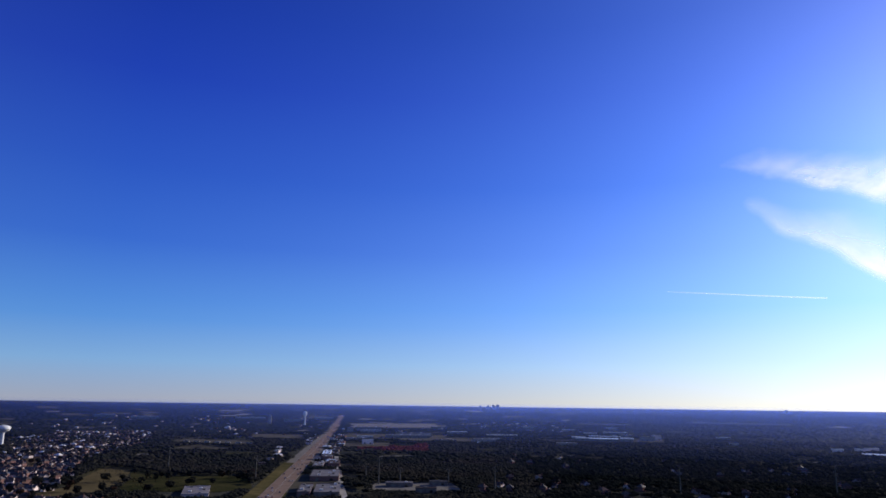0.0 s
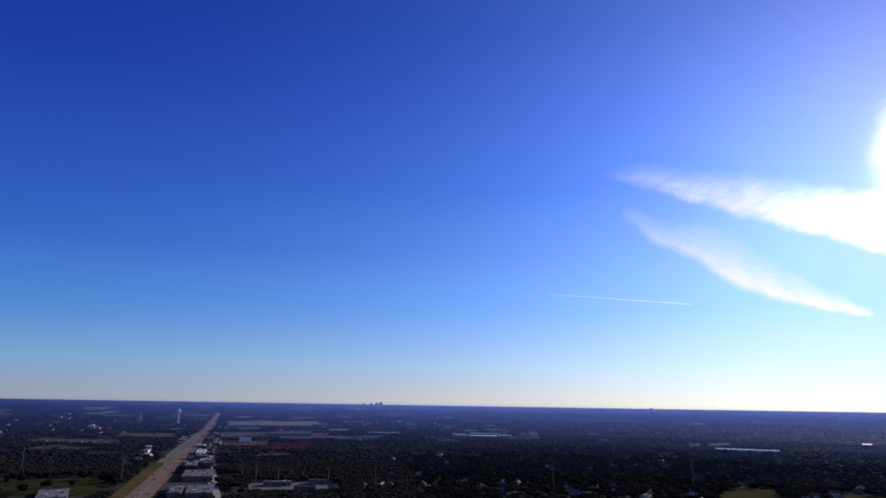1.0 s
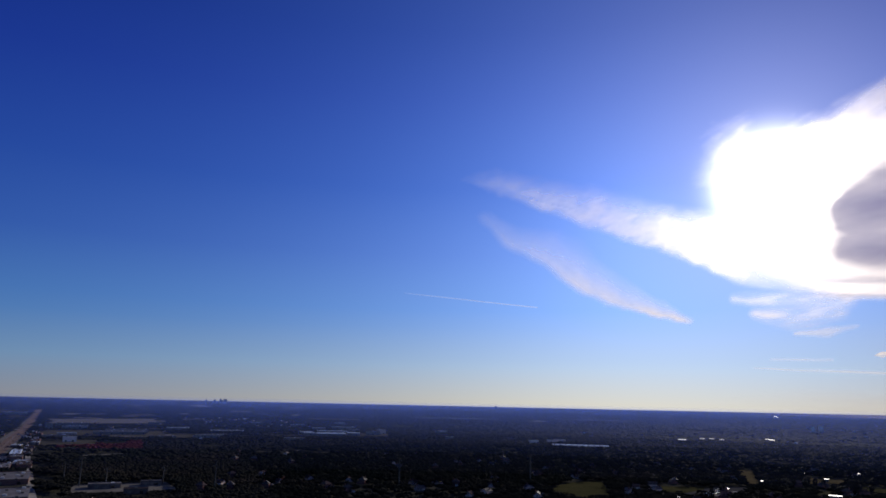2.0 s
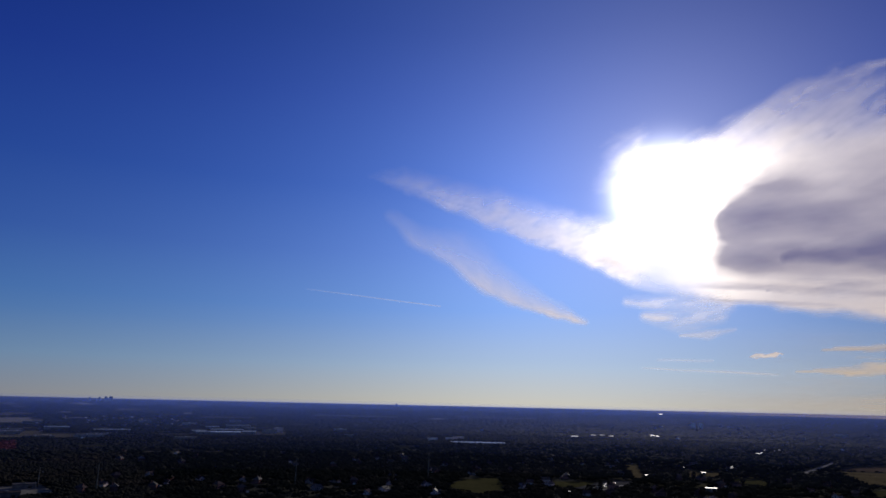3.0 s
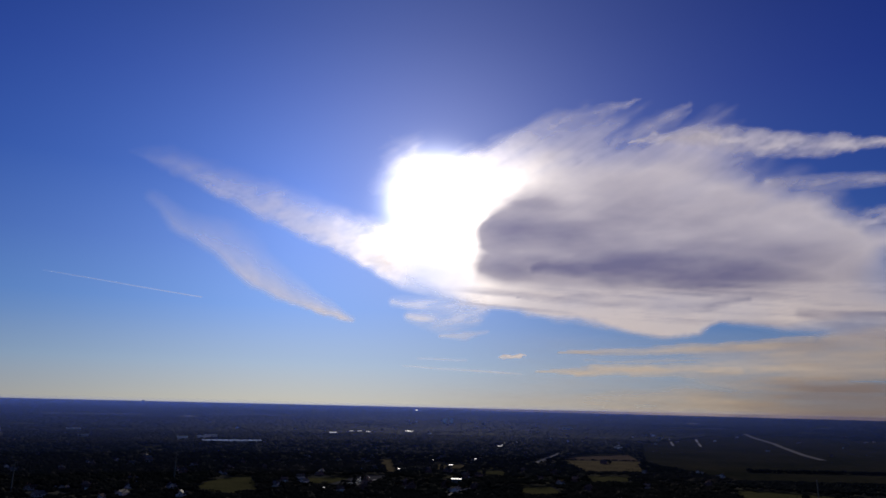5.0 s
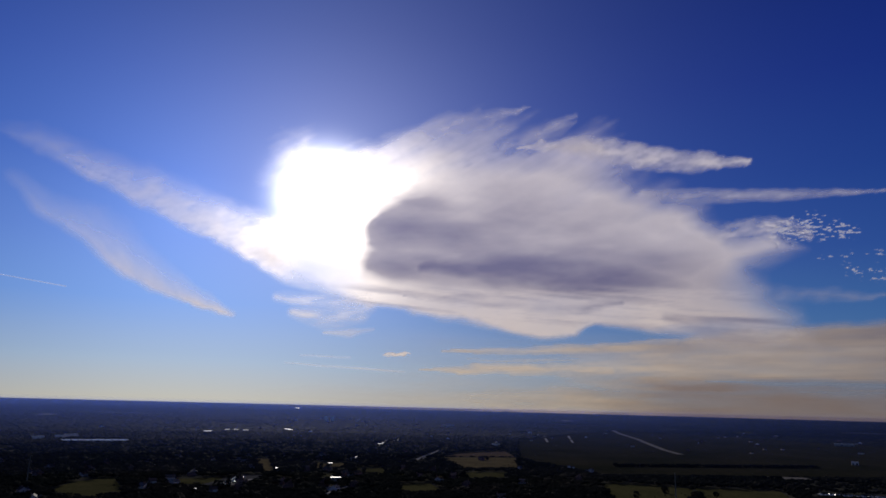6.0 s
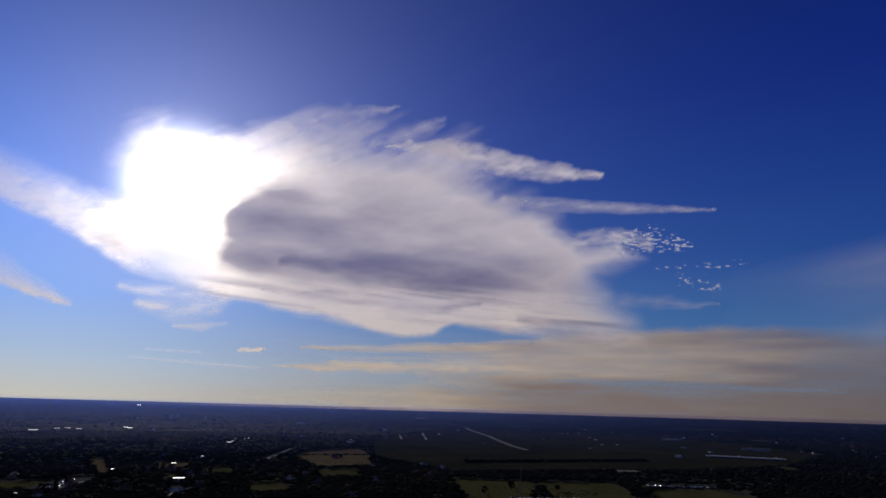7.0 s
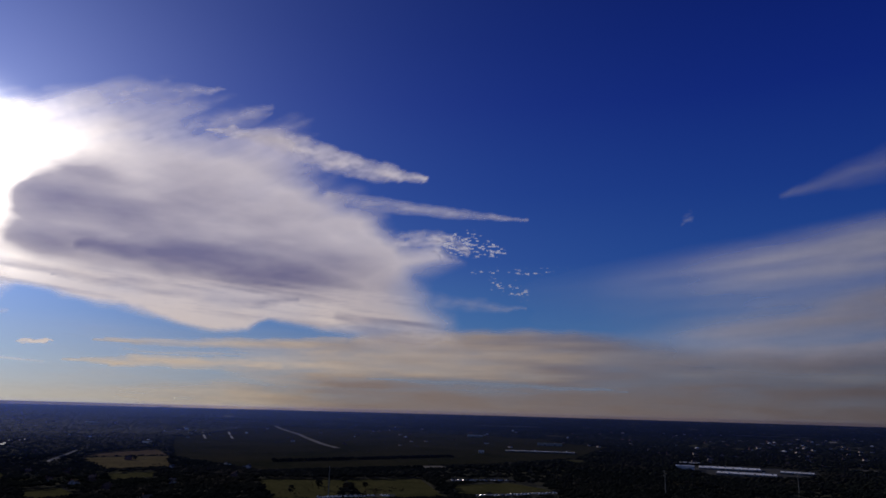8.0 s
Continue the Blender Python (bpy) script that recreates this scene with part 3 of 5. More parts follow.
def surface(name, dark, light, scale=0.3, rough=0.9, metal=0.0, bump=0.0, spec=0.0, vary=0.0):
    """A weathered surface: two scales of mottling between two tones; vary shifts the tone from object to object."""
    m, n, p, out = material(name)
    place = n.add("ShaderNodeTexCoord").outputs["Object"]
    fine, broad = n.noise(place, scale * 8, 4.0, 0.6), n.noise(place, scale, 4.0)
    f = n.math("ADD", n.math("MULTIPLY", fine, 0.45), n.math("MULTIPLY", broad, 0.55))
    col = n.ramp(f, (0.35, dark), (0.65, light))
    if vary:
        r = n.add("ShaderNodeObjectInfo").outputs["Random"]
        col = n.add("ShaderNodeHueSaturation", None, Value=n.math("MULTIPLY_ADD", r, 2 * vary, 1 - vary), Color=col).outputs[0]
    n.put(p, "Base Color", col), n.put(p, "Roughness", rough), n.put(p, "Metallic", metal), n.put(p, "Specular IOR Level", spec)
    if bump:
        n.put(p, "Normal", n.add("ShaderNodeBump", None, Strength=0.5, Distance=bump, Height=fine).outputs[0])
    return m


def foliage(name, tones, sheen=0.02, tint=(1, 1, 1)):
    """Leaves: each clump its own tone, with larger drifts of colour through the wood."""
    m, n, p, out = material(name)
    place = n.add("ShaderNodeTexCoord").outputs["Object"]
    r = n.add("ShaderNodeNewGeometry").outputs["Random Per Island"]
    drift = n.noise(place, 0.006, 3.0)
    f = n.math("ADD", n.math("MULTIPLY", r, 0.16), n.math("MULTIPLY_ADD", drift, 1.7, -0.42))
    n.put(p, "Base Color", n.ramp(f, *[(i / (len(tones) - 1), c) for i, c in enumerate(tones)]))
    n.put(p, "Roughness", 0.9), n.put(p, "Specular IOR Level", sheen), n.put(p, "Specular Tint", (*tint, 1))
    # leaves point every way, so a crown takes the light more evenly than its outline
    up = n.vmath("NORMALIZE", n.vmath("ADD", n.vmath("MULTIPLY", n.add("ShaderNodeNewGeometry").outputs["Normal"], (0.45, 0.45, 0.45)), (0, 0, 1)))
    n.put(p, "Normal", n.add("ShaderNodeBump", None, Strength=0.5, Distance=0.6, Height=n.noise(place, 1.2, 3.0), Normal=up).outputs[0])
    return m


LEAVES = foliage("mixed_autumn_foliage", ((0.015, 0.019, 0.016), (0.021, 0.024, 0.020), (0.028, 0.028, 0.023), (0.038, 0.033, 0.027), (0.055, 0.045, 0.035)), 0.01)
# darker copy of the leaves: cloud shade over part of the woods is in its colour
DARK_LEAVES = foliage("dark_leaves", ((0.012, 0.015, 0.012), (0.015, 0.018, 0.015), (0.020, 0.021, 0.018), (0.032, 0.028, 0.022)), 0.0)
RUST = foliage("russet_foliage", ((0.06, 0.013, 0.018), (0.10, 0.02, 0.026), (0.125, 0.027, 0.032), (0.09, 0.035, 0.036)))
FAR_LEAVES = foliage("far_woods", ((0.014, 0.018, 0.017), (0.018, 0.022, 0.020), (0.023, 0.026, 0.023), (0.030, 0.031, 0.027)), 0.01)
BRONZE = foliage("bronze_foliage", ((0.030, 0.019, 0.014), (0.042, 0.025, 0.018), (0.055, 0.033, 0.023)), 0.0)
BARK = surface("bark", (0.06, 0.045, 0.035), (0.12, 0.095, 0.07), 0.8)
GREEN_FIELD = surface("green_pasture", (0.036, 0.037, 0.016), (0.072, 0.066, 0.029), 0.02)
ROUGH_FIELD = surface("rough_grass", (0.022, 0.027, 0.011), (0.06, 0.053, 0.024), 0.012)
DARK_PASTURE = surface("dark_pasture", (0.015, 0.017, 0.010), (0.034, 0.030, 0.019), 0.006)
DRY_FIELD = surface("dry_grass", (0.078, 0.062, 0.032), (0.14, 0.11, 0.056), 0.02)
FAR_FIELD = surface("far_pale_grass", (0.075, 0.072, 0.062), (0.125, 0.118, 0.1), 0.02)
SOIL = surface("bare_soil", (0.075, 0.055, 0.038), (0.125, 0.09, 0.06), 0.02)
YARD = surface("yard_ground", (0.06, 0.055, 0.04), (0.12, 0.105, 0.08), 0.03)
YARD_PALE = surface("dusty_yard", (0.12, 0.11, 0.095), (0.24, 0.22, 0.19), 0.06)
CONCRETE = surface("pale_concrete", (0.26, 0.24, 0.22), (0.38, 0.36, 0.33), 0.05)
HIGHWAY = surface("worn_highway", (0.18, 0.125, 0.096), (0.255, 0.182, 0.142), 0.05)
ASPHALT = surface("asphalt", (0.045, 0.045, 0.048), (0.08, 0.078, 0.075), 0.05)
VERGE = surface("dry_verge", (0.045, 0.045, 0.020), (0.150, 0.118, 0.050), 0.010)
PAINT = surface("road_paint", (0.26, 0.24, 0.2), (0.55, 0.53, 0.48), 0.3)
BRICK = surface("red_brick", (0.15, 0.085, 0.078), (0.26, 0.15, 0.135), 0.4, vary=0.25)
SIDING = surface("pale_siding", (0.56, 0.46, 0.44), (0.78, 0.66, 0.63), 0.4, vary=0.3)
SHINGLE = surface("brown_shingles", (0.05, 0.038, 0.038), (0.10, 0.076, 0.074), 0.5, vary=0.45, bump=0.05, rough=0.8)
SLATE = surface("grey_shingles", (0.065, 0.058, 0.06), (0.12, 0.105, 0.108), 0.5, vary=0.45, bump=0.05, rough=0.7, spec=0.05)
WHITE_ROOF = surface("white_membrane", (0.76, 0.735, 0.70), (0.88, 0.86, 0.82), 0.1, vary=0.1, rough=0.25, spec=0.8)
GREY_ROOF = surface("grey_roofing", (0.075, 0.068, 0.07), (0.19, 0.172, 0.172), 0.1, vary=0.4, rough=0.75, spec=0.08)
TIN = surface("galvanised_sheet", (0.42, 0.43, 0.44), (0.58, 0.59, 0.6), 0.2, rough=0.55, metal=0.85)
METAL_WALL = surface("painted_metal_wall", (0.22, 0.20, 0.18), (0.33, 0.31, 0.28), 0.2, vary=0.25)
TILT_WALL = surface("dark_tilt_wall", (0.10, 0.085, 0.08), (0.2, 0.17, 0.16), 0.2, vary=0.25)
STEEL = surface("weathered_steel", (0.14, 0.13, 0.115), (0.24, 0.225, 0.20), 0.5, rough=0.7)
TANK_WHITE = surface("tank_paint", (0.62, 0.62, 0.62), (0.78, 0.78, 0.77), 0.15, rough=0.45)
RUBBER = surface("tyre_rubber", (0.015, 0.015, 0.015), (0.03, 0.03, 0.03), 2.0)
# pale blue of the distant haze is put into the wall colour
TOWER_WALL = surface("hazed_tower_wall", (0.36, 0.41, 0.52), (0.46, 0.51, 0.62), 0.02)


def glass(name, tint):
    m, n, p, out = material(name)
    n.put(p, "Base Color", (*tint, 1)), n.put(p, "Roughness", 0.1), n.put(p, "Specular IOR Level", 0.9)
    return m


GLASS = glass("dark_window_glass", (0.02, 0.025, 0.03))


def car_paint(name, colour, rough=0.25, metal=0.3):
    m, n, p, out = material(name)
    n.put(p, "Base Color", (*colour, 1)), n.put(p, "Roughness", rough), n.put(p, "Metallic", metal), n.put(p, "Coat Weight", 0.6)
    return m


CAR_PAINTS = (("white", car_paint("white_paint", (0.84, 0.84, 0.83), 0.25, 0.0)), ("silver", car_paint("silver_paint", (0.62, 0.62, 0.62), 0.32, 0.55)),
              ("black", car_paint("black_paint", (0.015, 0.015, 0.018))), ("red", car_paint("red_paint", (0.30, 0.02, 0.02))), ("grey", car_paint("grey_paint", (0.12, 0.125, 0.13), 0.25, 0.6)))

# ---- land: fields, roads and lots ----
CLEARED = []  # outlines on the plan that stay free of trees


def sheet(name, outline, mat, label, category="field", lift=0.5):
    """A patch of land that lies on the plain, cut fine enough to follow its rise."""
    CLEARED.append(outline)
    bm = bmesh.new()
    f = bm.faces.new([bm.verts.new((x, y, 0)) for x, y in outline])
    if f.calc_area() and f.normal.z < 0:
        f.normal_flip()
    if max(math.hypot(x, y) for x, y in outline) > FLAT:
        for k in range(int(FLAT), int(RIM), 150):
            bmesh.ops.bisect_plane(bm, geom=bm.verts[:] + bm.edges[:] + bm.faces[:], plane_co=(0, k, 0), plane_no=(0, 1, 0))
        for k in range(0, int(RIM), 200):
            bmesh.ops.bisect_plane(bm, geom=bm.verts[:] + bm.edges[:] + bm.faces[:], plane_co=(k, 0, 0), plane_no=(1, 0, 0))
    for v in bm.verts:
        v.co.z = float(ground_z(math.hypot(v.co.x, v.co.y))) + lift
    me = bpy.data.meshes.new(name)
    bm.to_mesh(me)
    bm.free()
    me.update()
    if me.polygons and me.polygons[0].normal.z < 0:
        me.flip_normals()
    me.materials.append(mat)
    return tagged(new(name, me), label, category, kind="structure")


def strip(name, line, width, mat, label, category="road", lift=0.7):
    """A road or track of one width along a line of points."""
    p = [Vector(q) for q in line]
    left, right = [], []
    for k, q in enumerate(p):
        d = (p[min(k + 1, len(p) - 1)] - p[max(k - 1, 0)]).normalized()
        n = Vector((-d.y, d.x)) * width / 2
        left.append(tuple(q + n)), right.append(tuple(q - n))
    return sheet(name, left + right[::-1], mat, label, category, lift)


FIELDS = (
    (((2103, 1004), (2789, 1064), (3105, 976), (2966, 376), (2800, -150), (2300, -330), (1750, -180), (1480, 30), (1192, 407), (1427, 675)), DARK_PASTURE, "wide dark pasture crossed by a dirt track"),
    (((-545, 1166), (-491, 1140), (-428, 965), (-412, 870), (-436, 812), (-472, 806), (-474, 913), (-524, 1077)), DRY_FIELD, "tan dry grass field beside the housing estate"),
    (((-488, 1134), (-392, 1050), (-289, 1075), (-242, 922), (-275, 878), (-398, 876), (-423, 968)), ROUGH_FIELD, "rough green field beside the highway"),
    (((-762, 1309), (-776, 1389), (-659, 1176), (-645, 1115)), SOIL, "bare tan building lot among houses"),
    (((480, 831), (538, 890), (596, 893), (540, 775), (482, 753)), GREEN_FIELD, "small green pasture between trees"),
    (((548, 900), (617, 913), (560, 810), (505, 815)), GREEN_FIELD, "narrow green pasture between hedges"),
    (((665, 838), (722, 812), (668, 757), (625, 790)), GREEN_FIELD, "green paddock ringed by trees"),
    (((1010, 890), (1050, 850), (975, 795), (925, 818)), DRY_FIELD, "pale stubble field near a farmstead"),
    (((990, 1026), (1019, 1021), (838, 825), (819, 829)), DRY_FIELD, "narrow dry grass strip between trees"),
    (((971, 776), (1010, 735), (940, 680), (920, 720)), GREEN_FIELD, "small green field beside houses"),
    (((1315, 809), (1451, 837), (1599, 797), (1440, 690)), SOIL, "large brown ploughed field"),
    (((1300, 795), (1425, 680), (1302, 620), (1191, 568), (1117, 635)), DRY_FIELD, "large tan stubble field"),
    (((1046, 595), (1097, 544), (1023, 510), (974, 550)), GREEN_FIELD, "small green field under a hedge"),
    (((826, 574), (867, 550), (800, 487), (764, 528)), GREEN_FIELD, "green pasture with tree clumps"),
    ([(1051, 362), (1083, 236), (863, 194), (840, 267)], GREEN_FIELD, "bright green meadow before a dark hedge"),
    ([(1083, 234), (1142, 129), (925, 72), (873, 165)], GREEN_FIELD, "bright green meadow edged by hedges"),
    (((1093, 203), (1122, 128), (990, 103), (891, 136), (1020, 181)), GREEN_FIELD, "green meadow beside a dark hedge"),
    (((1060, 69), (1120, -12), (1061, -61), (1015, -75), (953, 55)), GREEN_FIELD, "green verge between rows of parked cars"),
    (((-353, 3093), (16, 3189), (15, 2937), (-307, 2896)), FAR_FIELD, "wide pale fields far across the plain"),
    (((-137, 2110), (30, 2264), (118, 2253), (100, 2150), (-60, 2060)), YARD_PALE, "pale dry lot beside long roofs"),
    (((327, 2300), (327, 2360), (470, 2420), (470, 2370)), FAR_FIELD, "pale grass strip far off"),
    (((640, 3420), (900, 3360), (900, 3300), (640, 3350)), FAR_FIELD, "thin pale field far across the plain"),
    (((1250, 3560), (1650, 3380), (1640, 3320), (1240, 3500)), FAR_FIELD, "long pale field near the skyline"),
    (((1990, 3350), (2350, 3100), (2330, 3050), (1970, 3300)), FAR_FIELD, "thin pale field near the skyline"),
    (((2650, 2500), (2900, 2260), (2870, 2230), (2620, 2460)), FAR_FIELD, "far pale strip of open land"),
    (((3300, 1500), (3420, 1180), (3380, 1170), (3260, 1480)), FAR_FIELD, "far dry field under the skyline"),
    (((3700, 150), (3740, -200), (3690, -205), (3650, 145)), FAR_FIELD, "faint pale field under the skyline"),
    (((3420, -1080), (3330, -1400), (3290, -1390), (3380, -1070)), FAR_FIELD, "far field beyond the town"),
)
for k, (outline, mat, label) in enumerate(FIELDS):
    sheet("field", outline, mat, label, lift=0.4 + 0.03 * (k % 4))


def highway_x(y):
    return -101 - 0.117 * y


HY0, HY1 = 560.0, 3850.0
sheet("verge", [(highway_x(1300) - 30, 1300), (highway_x(HY1) - 16, HY1), (highway_x(HY1) + 16, HY1), (highway_x(1300) + 19, 1300)], YARD_PALE, "dusty verges of the highway", "verge", 0.45)
sheet("verge", [(highway_x(HY0) - 30, HY0), (highway_x(1300) - 34, 1300), (highway_x(1300) + 19, 1300), (highway_x(HY0) + 19, HY0)], VERGE, "dry grass verges of the highway", "verge", 0.45)
for off in (-6.9, 6.9):
    strip("highway", [(highway_x(y) + off, y) for y in (HY0, 1500, 2400, 3200, HY1)], 13.6, HIGHWAY, "worn tan highway carriageway with traffic", "highway", 0.8)
for off in (-13.2, -0.7, 0.7, 13.2):
    strip("lane_line", [(highway_x(y) + off, y) for y in (HY0, 1500, 2200)], 0.25, PAINT, "painted edge line of the carriageway", "road marking", 0.95)
strip("side_road", [(-98, 760), (-133, 952), (-161, 1126), (-201, 1367), (-269, 1788)], 8, CONCRETE, "pale service road behind roadside shops", "road")
strip("country_road", [(1190, 788), (1300, 836), (1400, 878), (1500, 922)], 13, CONCRETE, "pale country road past a ploughed field", "road")
strip("dirt_track", [(1846, 427), (2006, 507), (2556, 737), (2893, 915), (3080, 1000)], 17, YARD_PALE, "wide pale dirt track across dark land", "road", 1.8)
strip("farm_road", [(2493, 1120), (2494, 1076), (2127, 906)], 7, CONCRETE, "pale farm lane bending through dark land", "road")
strip("farm_road", [(2852, 1142), (2874, 1075)], 9, CONCRETE, "pale farm lane under the skyline", "road")
strip("farm_road", [(2575, 1011), (2173, 838)], 7, CONCRETE, "short pale farm lane across dark land", "road")
strip("farm_lane", [(659, 566), (706, 594), (758, 608)], 5, CONCRETE, "pale lane past small barns", "road")
strip("farm_lane", [(655, 734), (680, 736), (731, 763)], 5, CONCRETE, "pale lane among trees and houses", "road")
strip("town_road", [(593, 2001), (680, 1985), (748, 1945), (807, 1945)], 13, CONCRETE, "pale road before long sheds", "road")
strip("creek_track", [(1225, -262), (1189, -284), (1134, -313), (1049, -350), (960, -380)], 9, DRY_FIELD, "dry grassy track beside a creek", "track")
sheet("lot", [(-95, 915), (-92, 1000), (12, 1012), (28, 925)], YARD_PALE, "pale concrete yard under power poles", "lot", 0.6)
sheet("lot", [(-215, 880), (-245, 1100), (-150, 1090), (-118, 880)], YARD, "paved yard round roadside shops", "lot", 0.6)
sheet("lot", [(1118, 80), (1140, 84), (1170, -20), (1146, -26)], ASPHALT, "asphalt lot full of parked cars", "car park", 0.6)
sheet("lot", [(928, 30), (955, 36), (1024, -78), (996, -92)], ASPHALT, "asphalt lot full of parked cars", "car park", 0.6)
sheet("lot", [(858, 225), (884, 222), (928, 136), (902, 130)], ASPHALT, "asphalt lot full of parked cars", "car park", 0.6)
sheet("lot", [(640, 760), (760, 820), (785, 790), (660, 715)], ASPHALT, "asphalt lot among trees", "car park", 0.6)
sheet("lot", [(-620, 1690), (-600, 1745), (-480, 1660), (-500, 1610)], YARD, "pale lot behind the wood", "lot", 0.6)
sheet("lot", [(-237, 1751), (-132, 1795), (-145, 1967), (-262, 1912)], YARD, "dull yard round low halls", "lot", 0.55)
sheet("lot", [(-305, 2170), (12, 2122), (17, 2446), (-348, 2498)], YARD, "wide dusty yard of an industrial quarter", "lot", 0.55)
sheet("lot", [(-379, 2881), (-20, 2976), (-22, 3275), (-413, 3170)], YARD_PALE, "pale concrete yard far along the highway", "lot", 0.55)
sheet("lot", [(27, 2036), (157, 2039), (174, 2263), (30, 2260)], YARD, "dusty lot behind the russet trees", "lot", 0.55)
sheet("lot", [(387, 2153), (670, 2131), (746, 2370), (426, 2366)], YARD, "dusty yard before long sheds", "lot", 0.55)
sheet("lot", [(-721, 1882), (-662, 1844), (-472, 1790), (-518, 1960), (-728, 2025)], YARD, "dusty lot behind the dark wood", "lot", 0.55)
sheet("lot", [(-580, 2130), (-401, 2079), (-454, 2352), (-630, 2378)], YARD, "dusty lot beside the highway", "lot", 0.55)
sheet("works_yard", [(1380, -400), (1600, -380), (1640, -600), (1500, -650), (1400, -560)], ASPHALT, "dark gravelled yard round long sheds", "yard", 0.6)

# ---- buildings ----
TAKEN = []  # (x, y, radius) of things that stand on the plan


def shed(x, y, turn, length, depth, high, roof, wall, label, category="warehouse", flat=True, skylights=0, doors=3):
    """A long industrial building: walls, a low roof with eaves, dock doors, windows and roof units."""
    ob = new(category.replace(" ", "_"))
    TAKEN.append((x, y, max(length, depth) * 0.55))
    part("wall", Geo().box(0, 0, 0, length, depth, high), wall, ob)
    if flat:
        g = Geo().box(0, 0, high + 0.02, length + 0.6, depth + 0.6, 0.5)
        part("roof", g, roof, ob)
        for q in range(2):
            part("parapet", Geo().box(0, (q - 0.5) * (depth + 0.3), high + 0.53, length + 0.6, 0.4, 0.7), wall, ob)
    else:
        part("roof", Geo().gable(0, 0, high + 0.02, length, depth, depth * 0.055), roof, ob)
    for k in range(doors):
        part("door", Geo().box(-length / 2 + (k + 0.5) * length / doors, -depth / 2 - 0.08, 0.1, min(4.0, length / doors * 0.6), 0.14, min(4.0, high * 0.7)), GLASS if k % 2 else STEEL, ob)
    for k in range(skylights):
        run, side = -0.5 + (k + 0.5) / skylights, (0.16, -0.22, 0.3)[k % 3]
        ux, uy = (run * length, side * depth) if length > depth else (side * length, run * depth)
        part("roof_unit", Geo().box(ux, uy, high + 0.5, 3.0 + k % 2, 2.4 + k % 3, 1.2 + 0.3 * (k % 3)), (STEEL, TANK_WHITE)[k % 2], ob)
    ob.matrix_basis = on_ground(x, y, turn)
    return tagged(ob, label, category)


